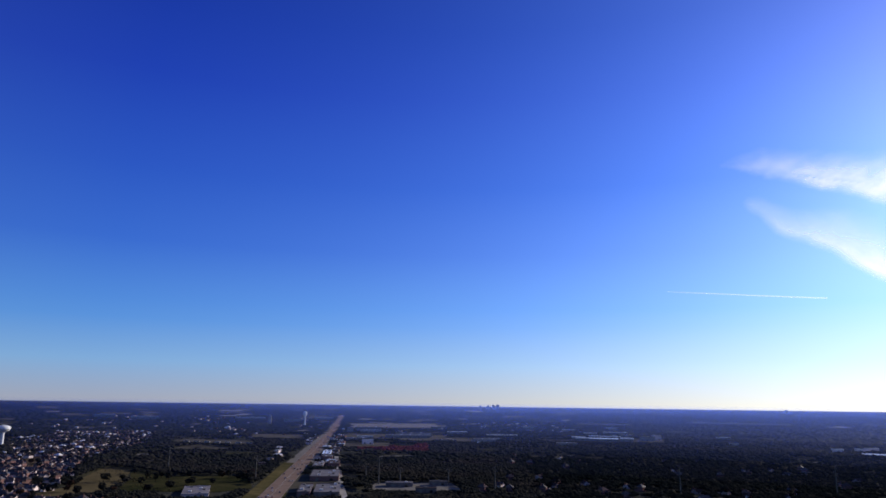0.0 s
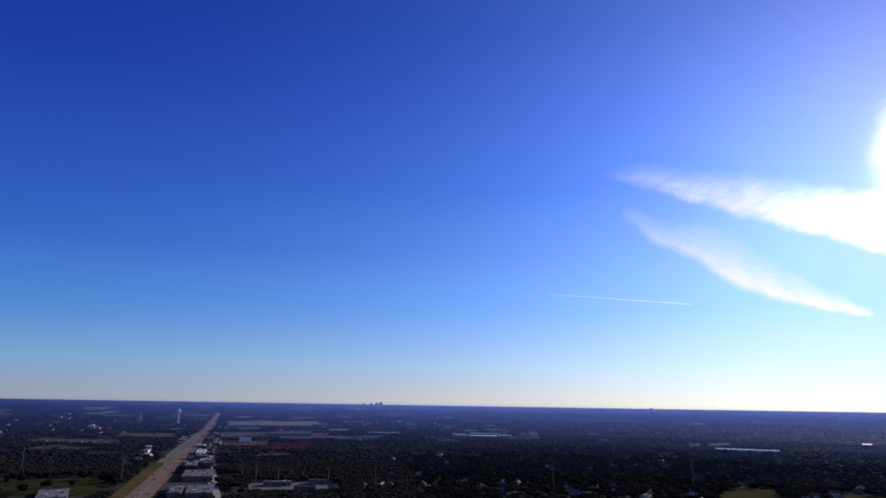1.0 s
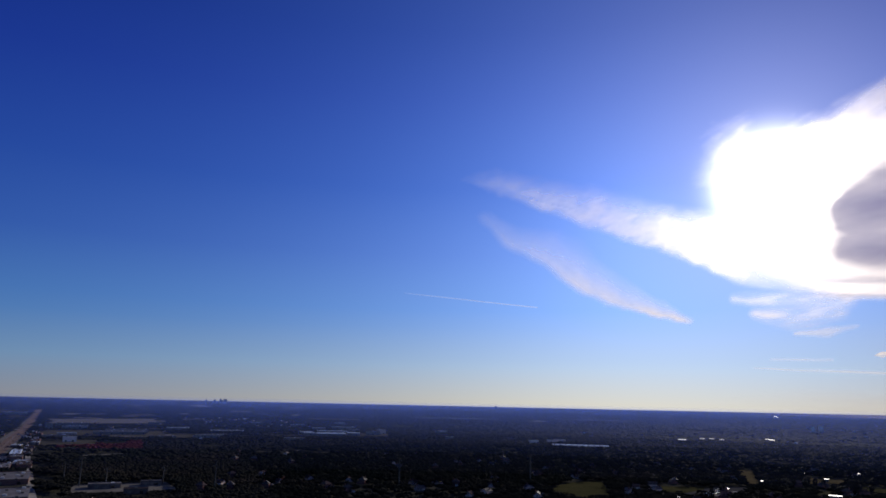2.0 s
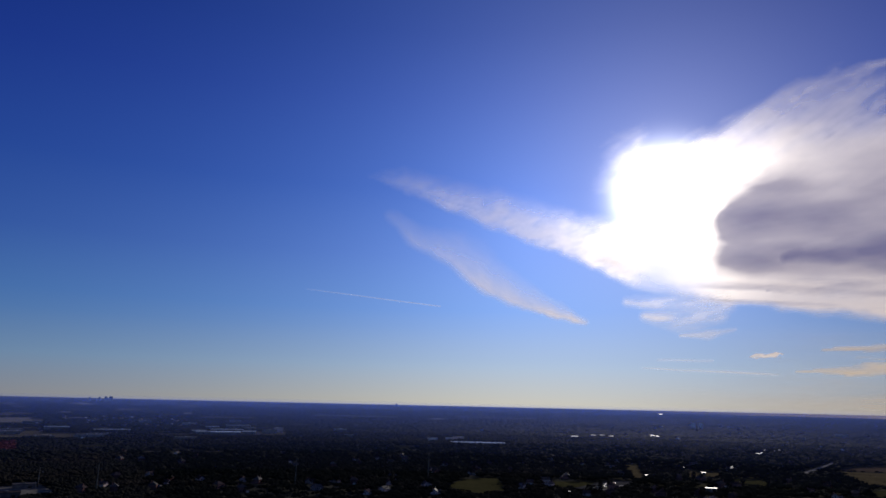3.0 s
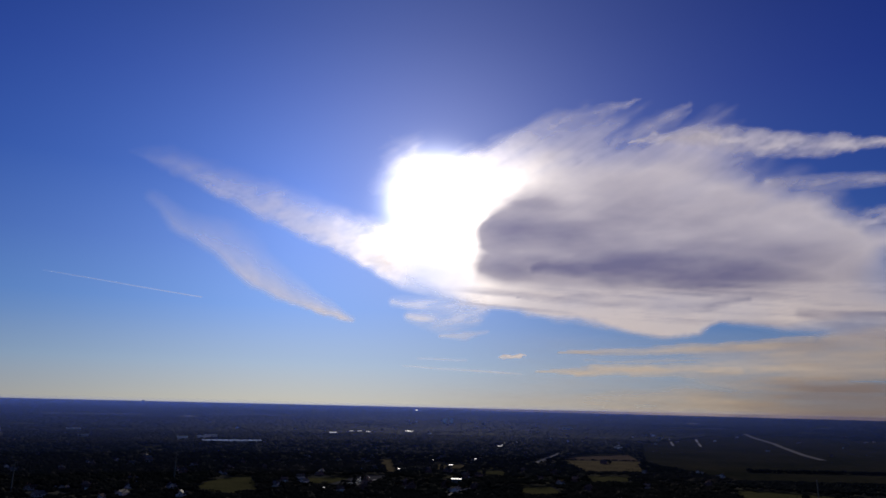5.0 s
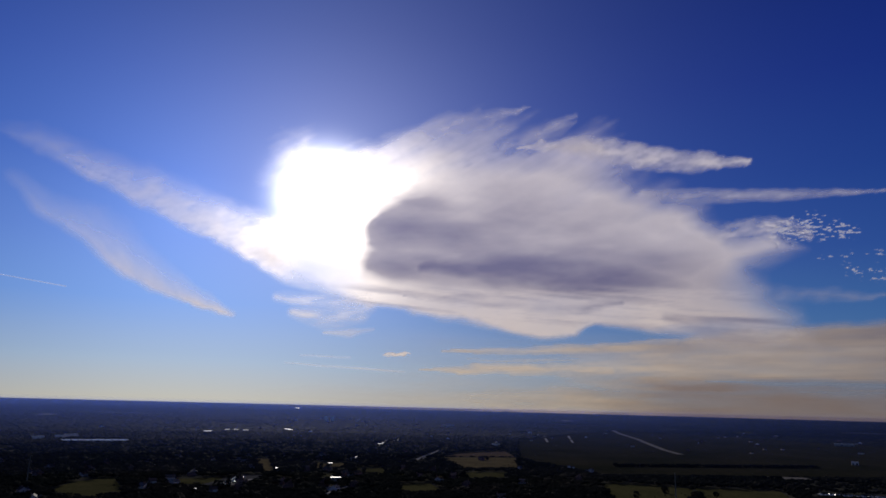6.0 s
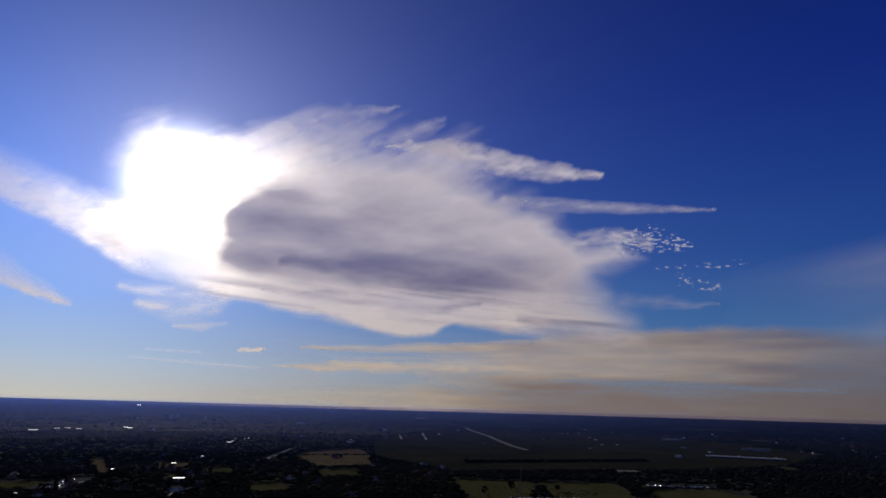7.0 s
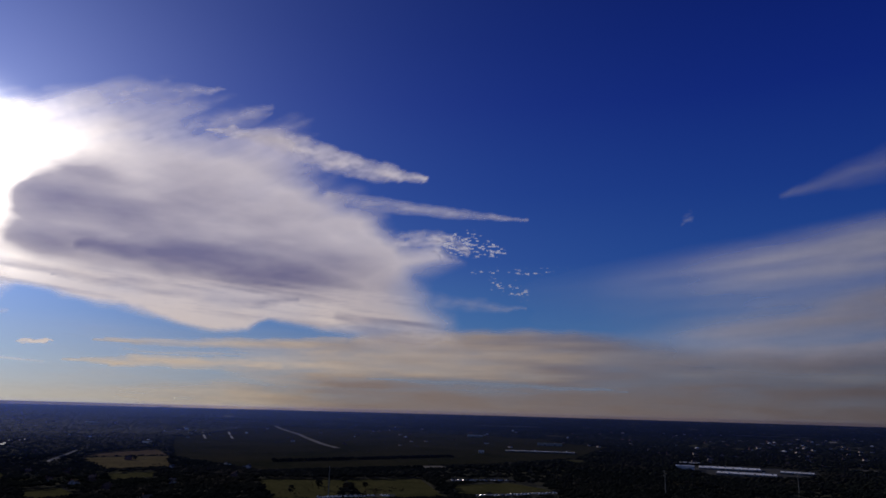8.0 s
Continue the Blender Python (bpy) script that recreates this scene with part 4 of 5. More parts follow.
SHEDS = (  # x, y, turn, length, depth, height, roof, wall, gable?, label
    (-1557, 3256, 26, 90, 40, 10, WHITE_ROOF, METAL_WALL, 0, "long white shed far across the plain"),
    (-1345, 3195, 23, 118, 40, 10, WHITE_ROOF, METAL_WALL, 0, "long white warehouse far across the plain"),
    (-913, 3362, 15, 140, 45, 9, WHITE_ROOF, METAL_WALL, 0, "long white warehouse near a silo"),
    (-690, 3255, 12, 75, 40, 9, GREY_ROOF, METAL_WALL, 0, "grey warehouse beside a water tower"),
    (-580, 3450, 10, 90, 40, 9, WHITE_ROOF, METAL_WALL, 0, "pale warehouse near the highway"),
    (-334, 2573, 7, 22, 20, 16, GREY_ROOF, METAL_WALL, 0, "tall pale plant building"),
    (-262, 2595, 6, 75, 30, 8, WHITE_ROOF, METAL_WALL, 0, "white roofed factory hall"),
    (-110, 2262, 3, 140, 50, 8, GREY_ROOF, METAL_WALL, 0, "wide grey warehouse with a pale wall"),
    (-95, 2365, 3, 120, 40, 9, GREY_ROOF, METAL_WALL, 0, "wide grey factory hall"),
    (-249, 2051, 7, 60, 30, 7, GREY_ROOF, METAL_WALL, 0, "low grey store building"),
    (-200, 1905, 6, 30, 20, 11, WHITE_ROOF, SIDING, 0, "pale block beside the tree belt"),
    (498, 2195, -13, 84, 60, 8, WHITE_ROOF, METAL_WALL, 0, "long bright white warehouse roof"),
    (577, 2230, -14, 40, 50, 8, WHITE_ROOF, METAL_WALL, 0, "bright white warehouse roof"),
    (651, 2263, -16, 46, 30, 11, GREY_ROOF, METAL_WALL, 0, "pale works building with roof units"),
    (700, 2330, -17, 30, 30, 14, GREY_ROOF, SIDING, 0, "tall pale works block"),
    (925, 2344, -21, 42, 30, 9, WHITE_ROOF, METAL_WALL, 0, "white shed in the woods"),
    (815, 1995, -22, 26, 20, 8, WHITE_ROOF, METAL_WALL, 0, "white shed beside the road"),
    (985, 1782, -29, 28, 22, 9, WHITE_ROOF, SIDING, 0, "pale school block among trees"),
    (1053, 1806, -30, 20, 22, 9, WHITE_ROOF, SIDING, 0, "pale school block among trees"),
    (1102, 1835, -31, 34, 20, 9, GREY_ROOF, SIDING, 0, "grey school hall among trees"),
    (1047, 1640, -32, 150, 40, 5, WHITE_ROOF, SIDING, 0, "long low pale building among trees"),
    (737, 985, -37, 12, 10, 5, TIN, METAL_WALL, 1, "tin barn roof glinting in the sun"),
    (1600, 1890, -40, 25, 25, 6, TIN, METAL_WALL, 1, "large tin shed glinting in the sun"),
    (3200, 3000, -47, 20, 22, 12, TIN, METAL_WALL, 1, "far tin shed glinting near the skyline"),
    (845, 822, -46, 11, 9, 5, TIN, METAL_WALL, 1, "tin barn roof glinting in the sun"),
    (1018, 910, -48, 12, 7, 5, TIN, METAL_WALL, 1, "pale tin barn beside a field"),
    (985, 835, -50, 6, 6, 4, TIN, METAL_WALL, 1, "small tin shed in a field"),
    (800, 667, -50, 14, 7, 5, TIN, METAL_WALL, 1, "tin barn roof glinting in the sun"),
    (580, 705, -39, 12, 9, 5, TIN, METAL_WALL, 1, "tin barn roof glinting in the sun"),
    (2575, 2225, -49, 16, 12, 22, WHITE_ROOF, TANK_WHITE, 0, "white silo block far in the woods"),
    (2605, 2210, -49, 16, 12, 22, WHITE_ROOF, TANK_WHITE, 0, "white silo block far in the woods"),
    (968, 1186, -39, 9, 6, 4, TIN, METAL_WALL, 1, "small tin shed in the woods"),
    (2745, 1650, -58, 46, 18, 6, WHITE_ROOF, SIDING, 0, "long white shed far in the woods"),
    (1759, 903, -63, 22, 18, 7, WHITE_ROOF, SIDING, 0, "white farm building among trees"),
    (1952, -106, -93, 186, 34, 3.2, WHITE_ROOF, TILT_WALL, 0, "very long white poultry shed"),
    (1850, 50, -88, 14, 12, 6, WHITE_ROOF, SIDING, 0, "small white shed on dark open land"),
    (2045, -275, -98, 26, 18, 3.2, WHITE_ROOF, TILT_WALL, 0, "long white shed on dark open land"),
    (2760, 100, -88, 60, 30, 8, WHITE_ROOF, METAL_WALL, 0, "white shed far in dark land"),
    (2360, -160, -94, 80, 30, 7, GREY_ROOF, METAL_WALL, 0, "grey shed far in dark land"),
    (1560, -480, -106, 120, 62, 3.2, WHITE_ROOF, TILT_WALL, 0, "long bright factory roof in a gravelled yard"),
    (1425, -470, -110, 105, 56, 3.2, WHITE_ROOF, TILT_WALL, 0, "long bright factory roof beside the town"),
    (1490, -590, -113, 60, 44, 3.2, WHITE_ROOF, TILT_WALL, 0, "wide white factory hall beside the town"),
    (1690, -430, -104, 60, 30, 3.2, WHITE_ROOF, TILT_WALL, 0, "pale works hall beside the town"),
    (1515, -378, -104, 36, 24, 8, WHITE_ROOF, SIDING, 0, "white works office block"),
    (-294, 866, 17, 30, 74, 3.5, GREY_ROOF, SIDING, 0, "large hall with a grey roof and white edges"),
    (-57, 965, 4, 36, 18, 5, GREY_ROOF, TILT_WALL, 0, "long low store in a pale yard"),
    (-5, 985, 1, 24, 14, 5, GREY_ROOF, TILT_WALL, 0, "low white store in a pale yard"),
    (-20, 908, 1, 26, 14, 5, SHINGLE, TILT_WALL, 0, "low grey store behind trees"),
)
road_side = random.Random(17)
SHOPS = []
for x, y in [(1545, 1142), (1599, 1165), (1656, 1190), (1715, 1217), (1751, 1228), (1108, 887), (1138, 897), (1760, 1977), (1788, 1962), (1793, 1919), (1974, 1897), (1960, 1864)]:
    SHOPS.append((x, y, -math.degrees(math.atan2(x, y)) + road_side.uniform(-20, 20), road_side.uniform(14, 16), 9, 3.6, TIN, SIDING, 1, "small pale barn among dark trees"))
for x, y, length, depth, high, roof, wall, label in (
        (-141, 892, 30, 88, 5, GREY_ROOF, TILT_WALL, "large store with a pale grey roof"), (-168, 890, 15, 80, 5, GREY_ROOF, BRICK, "narrow grey roofed store"),
        (-172, 1062, 40, 100, 6, GREY_ROOF, BRICK, "large grey roofed store with red brick front"), (-211, 1226, 17, 84, 5, GREY_ROOF, BRICK, "grey roofed brick store beside the highway"),
        (-190, 1262, 20, 70, 5, SHINGLE, BRICK, "brown roofed brick store"), (-240, 1490, 17, 120, 6, WHITE_ROOF, TILT_WALL, "long white roofed store"),
        (-222, 1390, 18, 50, 6, GREY_ROOF, BRICK, "grey roofed store behind the service road")):
    SHOPS.append((x, y, 7.5, length, depth, high, roof, wall, 0, label))
for k in range(34):  # small shops and yards along both sides of the highway
    y = 1240 + 34 * k + road_side.uniform(-8, 8)
    x = highway_x(y) + (road_side.choice((24, 38, 52)) if k % 3 else road_side.choice((-34, -52, -80)) - (30 if y < 1500 else 0)) + road_side.uniform(-5, 5)
    roof = road_side.choice((GREY_ROOF, GREY_ROOF, SHINGLE, WHITE_ROOF, WHITE_ROOF))
    SHOPS.append((x, y, 7 + road_side.uniform(-5, 5), road_side.uniform(9, 18), road_side.uniform(14, 40), road_side.uniform(3.5, 5), roof, road_side.choice((TILT_WALL, BRICK, SIDING)), 0,
                  "%s roofed roadside shop" % {GREY_ROOF: "low grey", SHINGLE: "low brown", WHITE_ROOF: "low white"}[roof]))
for k in range(7):  # a row of pale sheds behind the dark wood
    SHOPS.append((-671 + 29 * k, 1868 - 6 * k, 12, 13, 10, 3.2, WHITE_ROOF, METAL_WALL, 0, "pale shed in a row behind the wood"))
for k in range(18):  # low halls of the industrial quarter beyond the wood
    az, far = road_side.uniform(-7, 15), 1980 + 62 * k
    SHOPS.append((far * math.sin(radians(az)), far * math.cos(radians(az)), -az, road_side.uniform(40, 110), road_side.uniform(24, 44), road_side.uniform(5, 8), road_side.choice((GREY_ROOF, WHITE_ROOF)), METAL_WALL, 0,
                  "long low pale industrial hall far off"))
for x, y, turn, length, depth, high, roof, wall, gabled, label in SHEDS + tuple(SHOPS):
    category = "barn" if roof is TIN else "shop" if wall in (TILT_WALL, BRICK) and x < 100 else "warehouse"
    shed(x, y, turn, length, depth, high, roof, wall, label, category, not gabled, 0 if roof is TIN else max(1, int(max(length, depth) // 14)), max(2, int(length // 14)))


def house(kind):
    """A suburban house: brick or siding walls, hipped or gabled roof, garage wing, chimney, windows and door."""
    wall, roof = ((BRICK, SHINGLE), (SIDING, SLATE), (BRICK, SLATE), (SIDING, SHINGLE))[kind]
    lx, ly, h = ((11.5, 8.6, 5.2), (12.5, 8.5, 3.0), (11, 9, 5.4), (10, 8, 2.8))[kind]
    ob = new("house")
    part("wall", Geo().box(0, 0, 0, lx, ly, h), wall, ob)
    roof_geo = Geo().hip(0, 0, h, lx, ly, ly * 0.42) if kind in (0, 2) else Geo().gable(0, 0, h, lx, ly, ly * 0.36)
    part("roof", roof_geo, roof, ob)
    if kind in (1, 3):
        part("gable_wall", Geo().poly([(s * (lx / 2 - 0.03), y, z) for s in (-1, 1) for y, z in ((-ly / 2, h), (ly / 2, h), (0, h + ly * 0.36))], [(2, 1, 0), (3, 4, 5), (0, 1, 4, 3)]), wall, ob)
    gx, gy = lx / 2 - 3.0, -ly / 2 - 2.5
    wing = part("garage", Geo().box(gx, gy, 0, 6.0, 5.0, 2.9), wall, ob)
    part("garage_roof", Geo().hip(gx, gy, 2.9, 6.0, 5.4, 2.0), roof, ob)
    part("garage_door", Geo().box(gx, gy - 2.56, 0.05, 4.6, 0.1, 2.2), TANK_WHITE, wing)
    part("chimney", Geo().box(-lx * 0.3, ly * 0.2, h, 1.0, 0.9, ly * 0.42 + 1.0), BRICK, ob)
    for k in range(2):
        part("window", Geo().box(-lx * 0.32 + k * 3.2, -ly / 2 - 0.05, 1.0, 1.5, 0.12, 1.3), GLASS, ob)
    part("window", Geo().box(-lx / 2 - 0.05, 0, 1.0, 0.12, 1.6, 1.3), GLASS, ob)
    part("door", Geo().box(lx * 0.02, -ly / 2 - 0.05, 0.05, 1.0, 0.12, 2.05), BARK, ob)
    return ob


def within(outline, x, y):
    odd = False
    for (x0, y0), (x1, y1) in zip(outline, list(outline[1:]) + [outline[0]]):
        if (y0 > y) != (y1 > y) and x < (x1 - x0) * (y - y0) / (y1 - y0) + x0:
            odd = not odd
    return odd


HOUSE_LABELS = ("two storey red brick house with brown hipped roof", "pale single storey house with grey gable roof",
                "two storey brick house with grey hipped roof", "small pale house with brown gable roof")
FIRST_HOUSES = {}


def place_house(x, y, turn, kind, group):
    TAKEN.append((x, y, 8.5))
    if kind not in FIRST_HOUSES:
        ob = house(kind)
        ob.matrix_basis = on_ground(x, y, turn)
        FIRST_HOUSES[kind] = tagged(ob, HOUSE_LABELS[kind], "house", group)
        return
    tagged(copy_thing(FIRST_HOUSES[kind], on_ground(x, y, turn)), group=group)


ESTATE = ((-882, 1463), (-1140, 1883), (-1224, 2356), (-961, 2378), (-731, 1798), (-691, 1500), (-660, 1321), (-540, 1052), (-455, 815), (-330, 800), (-330, 760), (-560, 760), (-690, 1000))
TOWN = ((1560, -640), (1700, -400), (1990, -430), (2513, -416), (2798, -677), (3167, -1240), (3282, -1687), (2700, -1500), (1700, -900))
rng = random.Random(5)


def estate_plots(outline, spacing, row, turn, keep):
    """House plots in rows along gently wandering streets."""
    c, s = math.cos(radians(turn)), math.sin(radians(turn))
    xs, ys = [q[0] for q in outline], [q[1] for q in outline]
    cx, cy, reach = sum(xs) / len(xs), sum(ys) / len(ys), max(max(xs) - min(xs), max(ys) - min(ys))
    plots = []
    for j in range(int(-reach / row), int(reach / row)):
        for i in range(int(-reach / spacing), int(reach / spacing)):
            u, v = i * spacing + rng.uniform(-3, 3), j * row + (9 if j % 2 else -6) + 10 * math.sin(i * 0.35 + j) + rng.uniform(-3, 3)
            x, y = cx + u * c - v * s, cy + u * s + v * c
            if within(outline, x, y) and rng.random() < keep and not any(within(o, x, y) for o in CLEARED) and all((x - a) ** 2 + (y - b) ** 2 > (r + 9) ** 2 for a, b, r in TAKEN[:60]):
                plots.append((x, y, turn + (0 if j % 2 else 180) + rng.uniform(-24, 24)))
    return sorted(plots, key=lambda q: math.hypot(q[0], q[1]))


estate = estate_plots(ESTATE, 17.5, 25, -6, 0.92)
town = estate_plots(TOWN, 34, 55, -105, 0.17)
for x, y, turn in estate[:185]:
    place_house(x, y, turn, rng.choice((0, 1, 1, 3, 2, 3)), "houses of the estate")
for x, y, turn in town[:60]:
    place_house(x, y, turn, rng.choice((1, 1, 3, 3, 0)), "houses of the town")
FARMS = ((1110, 885), (1136, 902), (1174, 915), (1090, 862), (880, 795), (905, 770), (701, 1112), (660, 1030), (640, 1010), (720, 1090), (560, 1000), (600, 960), (420, 880), (380, 905),
         (330, 930), (455, 940), (250, 980), (610, 700), (640, 690), (700, 660), (720, 690), (745, 640), (860, 700), (880, 690), (1000, 690), (1020, 640), (760, 600), (690, 740), (1531, 1147),
         (1570, 1160), (1610, 1180), (1650, 1195), (1689, 1206), (1450, 1130), (1240, 1010), (1300, 700), (950, 560), (930, 610), (1200, 1350), (1330, 1420), (130, 930), (160, 1010), (100, 1060))
wild = random.Random(31)
for count, a0, a1, d0, d1 in ((26, 3, 20, 860, 1500), (26, 20, 42, 850, 1450), (22, 42, 72, 870, 1500)):
    for _ in range(count):
        az, d = radians(wild.uniform(a0, a1)), wild.uniform(d0, d1)
        x, y = d * math.sin(az), d * math.cos(az)
        if not any(within(o, x, y) for o in CLEARED) and all((x - a) ** 2 + (y - b) ** 2 > (r + 11) ** 2 for a, b, r in TAKEN):
            place_house(x, y, wild.uniform(0, 360), wild.choice((0, 2, 1, 1, 3)), "scattered country houses")
for x, y in FARMS:
    place_house(x, y, rng.uniform(0, 360), rng.choice((0, 2, 3, 0)), "scattered country houses")


def far_houses(plots):
    """The rest of the estates, too far off to tell apart: brick or pale walls under brown roofs, a few roofs white."""
    r = random.Random(41)
    geos = {"far_brick_houses": Geo(), "far_pale_houses": Geo(), "far_house_roofs": Geo(), "far_white_roofs": Geo()}
    for x, y, turn in plots:
        z, big = float(ground_z(math.hypot(x, y))), r.uniform(0.5, 1.0)
        c, s = math.cos(radians(turn)), math.sin(radians(turn))
        for g, shape in ((geos["far_pale_houses" if r.random() < 0.62 else "far_brick_houses"], Geo().box(0, 0, 0, 13 * big, 11 * big, 4.6 * big)),
                         (geos["far_white_roofs" if r.random() < 0.16 else "far_house_roofs"], Geo().hip(0, 0, 4.6 * big + 0.02, 13 * big, 11 * big, 3.4 * big))):
            g.poly([(x + p * c - q * s, y + p * s + q * c, z + h) for p, q, h in shape.v], shape.f)
    for (name, g), mat, label in zip(geos.items(), (BRICK, SIDING, SHINGLE, WHITE_ROOF), ("many distant brick houses", "many distant pale houses", "many distant brown house roofs", "scattered distant white roofs")):
        tagged(new(name, g.mesh(name, mat)), label, "houses", kind="stuff")


specks = []
for count, x0, x1, y0, y1 in ((50, 80, 560, 2750, 3400), (90, -1600, -500, 1900, 3500), (60, 1300, 2900, 900, 2400), (60, 2000, 3400, -1100, 700), (40, -400, 300, 1900, 3000)):
    specks += [(rng.uniform(x0, x1), rng.uniform(y0, y1), rng.uniform(-40, 40)) for _ in range(count)]
TAKEN += [(x, y, 9.0) for x, y, turn in specks]


def glades(count, seed):
    """Grassy plots, yards and bare lots strewn through the woods."""
    r = random.Random(seed)
    for name, mat, label, share in (("glade", YARD, "dull dry grass glades strewn through the woods", 0.4), ("yard", YARD_PALE, "pale yards and lots strewn through the woods", 0.2), ("paddock", GREEN_FIELD, "green paddocks strewn through the woods", 0.3)):
        g = Geo()
        for _ in range(int(count * share)):
            az = r.choice((r.uniform(-38, 12), r.uniform(-38, 12), r.uniform(-38, 122)))
            d = 1250 + 3200 * r.random() ** 1.3
            if name != "yard" and d < 1500:
                continue
            x, y = d * math.sin(radians(az)), d * math.cos(radians(az))
            w, l, a = r.uniform(14, 40) * (0.6 + d / 3000), r.uniform(10, 26) * (0.6 + d / 3000), r.uniform(0, 3.14)
            quad = [(x + i * w * math.cos(a) - k * l * math.sin(a) + r.uniform(-5, 5), y + i * w * math.sin(a) + k * l * math.cos(a) + r.uniform(-5, 5)) for i, k in ((-1, -1), (1, -1), (1, 1), (-1, 1))]
            if any(within(o, x, y) for o in CLEARED) or any((x - p) ** 2 + (y - q) ** 2 < (t + w) ** 2 for p, q, t in TAKEN):
                continue
            CLEARED.append(quad)
            g.poly([(p, q, float(ground_z(math.hypot(p, q))) + 0.6) for p, q in quad], [(0, 1, 2, 3)])
        tagged(new(name, g.mesh(name, mat)), label, "open land", kind="stuff")


glades(230, 8)
far_houses(estate[185:] + town[60:] + specks)


def water_tower(x, y, high, head, stem, label):
    """An elevated tank on a single column."""
    ob = new("water_tower")
    TAKEN.append((x, y, head))
    part("column", Geo().lathe(0, 0, ((stem * 0.8, 0), (stem * 0.5, high * 0.12), (stem * 0.46, high * 0.62), (stem * 0.8, high * 0.68)), 20), TANK_WHITE, ob)
    r = head / 2
    part("tank", Geo().lathe(0, 0, ((stem * 0.8, high * 0.66), (r * 0.8, high * 0.72), (r, high * 0.80), (r, high * 0.88), (r * 0.75, high * 0.95), (r * 0.3, high * 0.985), (0.6, high)), 28), TANK_WHITE, ob)
    part("walkway", Geo().lathe(0, 0, ((r + 0.1, high * 0.795), (r + 1.0, high * 0.795), (r + 1.0, high * 0.80), (r + 0.1, high * 0.80)), 28), STEEL, ob)
    part("vent", Geo().lathe(0, 0, ((0.9, high - 0.4), (0.9, high + 1.0), (0.3, high + 1.6)), 10), STEEL, ob)
    ob.matrix_basis = on_ground(x, y)
    return tagged(ob, label, "water tower")


water_tower(-1010, 1632, 47, 30, 8.5, "tall white water tower on a single column")
water_tower(-588, 3021, 56, 17, 6, "far white water tower near the highway")


def silo(x, y, high, width):
    ob = new("concrete_silo")
    TAKEN.append((x, y, width))
    for k in (-1, 0, 1):
        part("cell", Geo().lathe(k * width * 0.33, 0, ((width * 0.17, 0), (width * 0.17, high)), 16), CONCRETE, ob)
    part("head_house", Geo().box(0, 0, high, width * 0.8, width * 0.3, high * 0.15), CONCRETE, ob)
    ob.matrix_basis = on_ground(x, y, 13)
    return tagged(ob, "tall grey concrete silo far across the plain", "silo")


silo(-746, 3054, 34, 14)


def power_pole(high):
    """A steel transmission pole with three arms, insulators and a shield wire peak."""
    ob = new("power_pole")
    part("pole", Geo().lathe(0, 0, ((0.75, 0), (0.55, high * 0.5), (0.3, high)), 12), STEEL, ob)
    for k, z in enumerate((0.96, 0.87, 0.78)):
        side = -1 if k % 2 else 1
        arm = part("arm", Geo().poly([(0, -0.12, high * z - 0.3), (0, 0.12, high * z - 0.3), (0, 0.12, high * z), (0, -0.12, high * z), (side * 3.2, -0.08, high * z + 0.5), (side * 3.2, 0.08, high * z + 0.5),
                                      (side * 3.2, 0.08, high * z + 0.7), (side * 3.2, -0.08, high * z + 0.7)], [(0, 1, 2, 3), (7, 6, 5, 4), (0, 4, 5, 1), (1, 5, 6, 2), (2, 6, 7, 3), (3, 7, 4, 0)]), STEEL, ob)
        part("insulator", Geo().lathe(side * 3.1, 0, ((0.1, high * z - 1.4), (0.2, high * z - 0.6), (0.1, high * z + 0.5)), 8), CONCRETE, arm)
    return ob


first_pole = None
for x, y, high in ((-428, 1123, 36), (-259, 1001, 36), (-86, 981, 36), (66, 897, 36), (295, 894, 36), (500, 915, 36), (1008, -224, 36), (1073, -425, 36), (890, 214, 36)):
    TAKEN.append((x, y, 4))
    if first_pole is None:
        first_pole = tagged(power_pole(high), "tall grey steel power pole with short arms", "power pole", "power line")
        first_pole.matrix_basis = on_ground(x, y, 20)
    else:
        copy_thing(first_pole, on_ground(x, y, 20))
small_pole = None
for x, y in ((-57, 985), (9, 992), (-110, 1040)):
    if small_pole is None:
        small_pole = tagged(power_pole(23), "slim grey light pole over a concrete yard", "light pole", "yard poles")
        small_pole.matrix_basis = on_ground(x, y)
    else:
        copy_thing(small_pole, on_ground(x, y))


def skyline_tower(x, y, wide, high):
    """A far office tower with set back crown and window bands."""
    ob = new("office_tower")
    part("wall", Geo().box(0, 0, 0, wide, wide * 0.8, high * 0.92), TOWER_WALL, ob)
    part("crown", Geo().box(0, 0, high * 0.92, wide * 0.6, wide * 0.5, high * 0.08), TOWER_WALL, ob)
    for k in range(6):
        part("window_band", Geo().box(0, -wide * 0.4 - 0.1, high * (0.35 + 0.09 * k), wide * 0.9, 0.3, high * 0.03), GLASS, ob)
    ob.matrix_basis = on_ground(x, y, -4, -3)
    return tagged(ob, "hazy office tower of a far city", "office tower", "towers of the far city")


for x, y, wide, high in ((249, 4701, 11, 26), (292, 4705, 9, 20), (302, 4710, 13, 27), (336, 4716, 13, 31), (347, 4719, 10, 25), (362, 4721, 13, 31), (371, 4724, 12, 30), (2080, 4280, 14, 22)):
    skyline_tower(x, y, wide, high)

# ---- vehicles ----
TYRE = Geo().lathe(0, 0, ((0.30, -0.12), (0.34, -0.08), (0.34, 0.08), (0.30, 0.12)), 12)


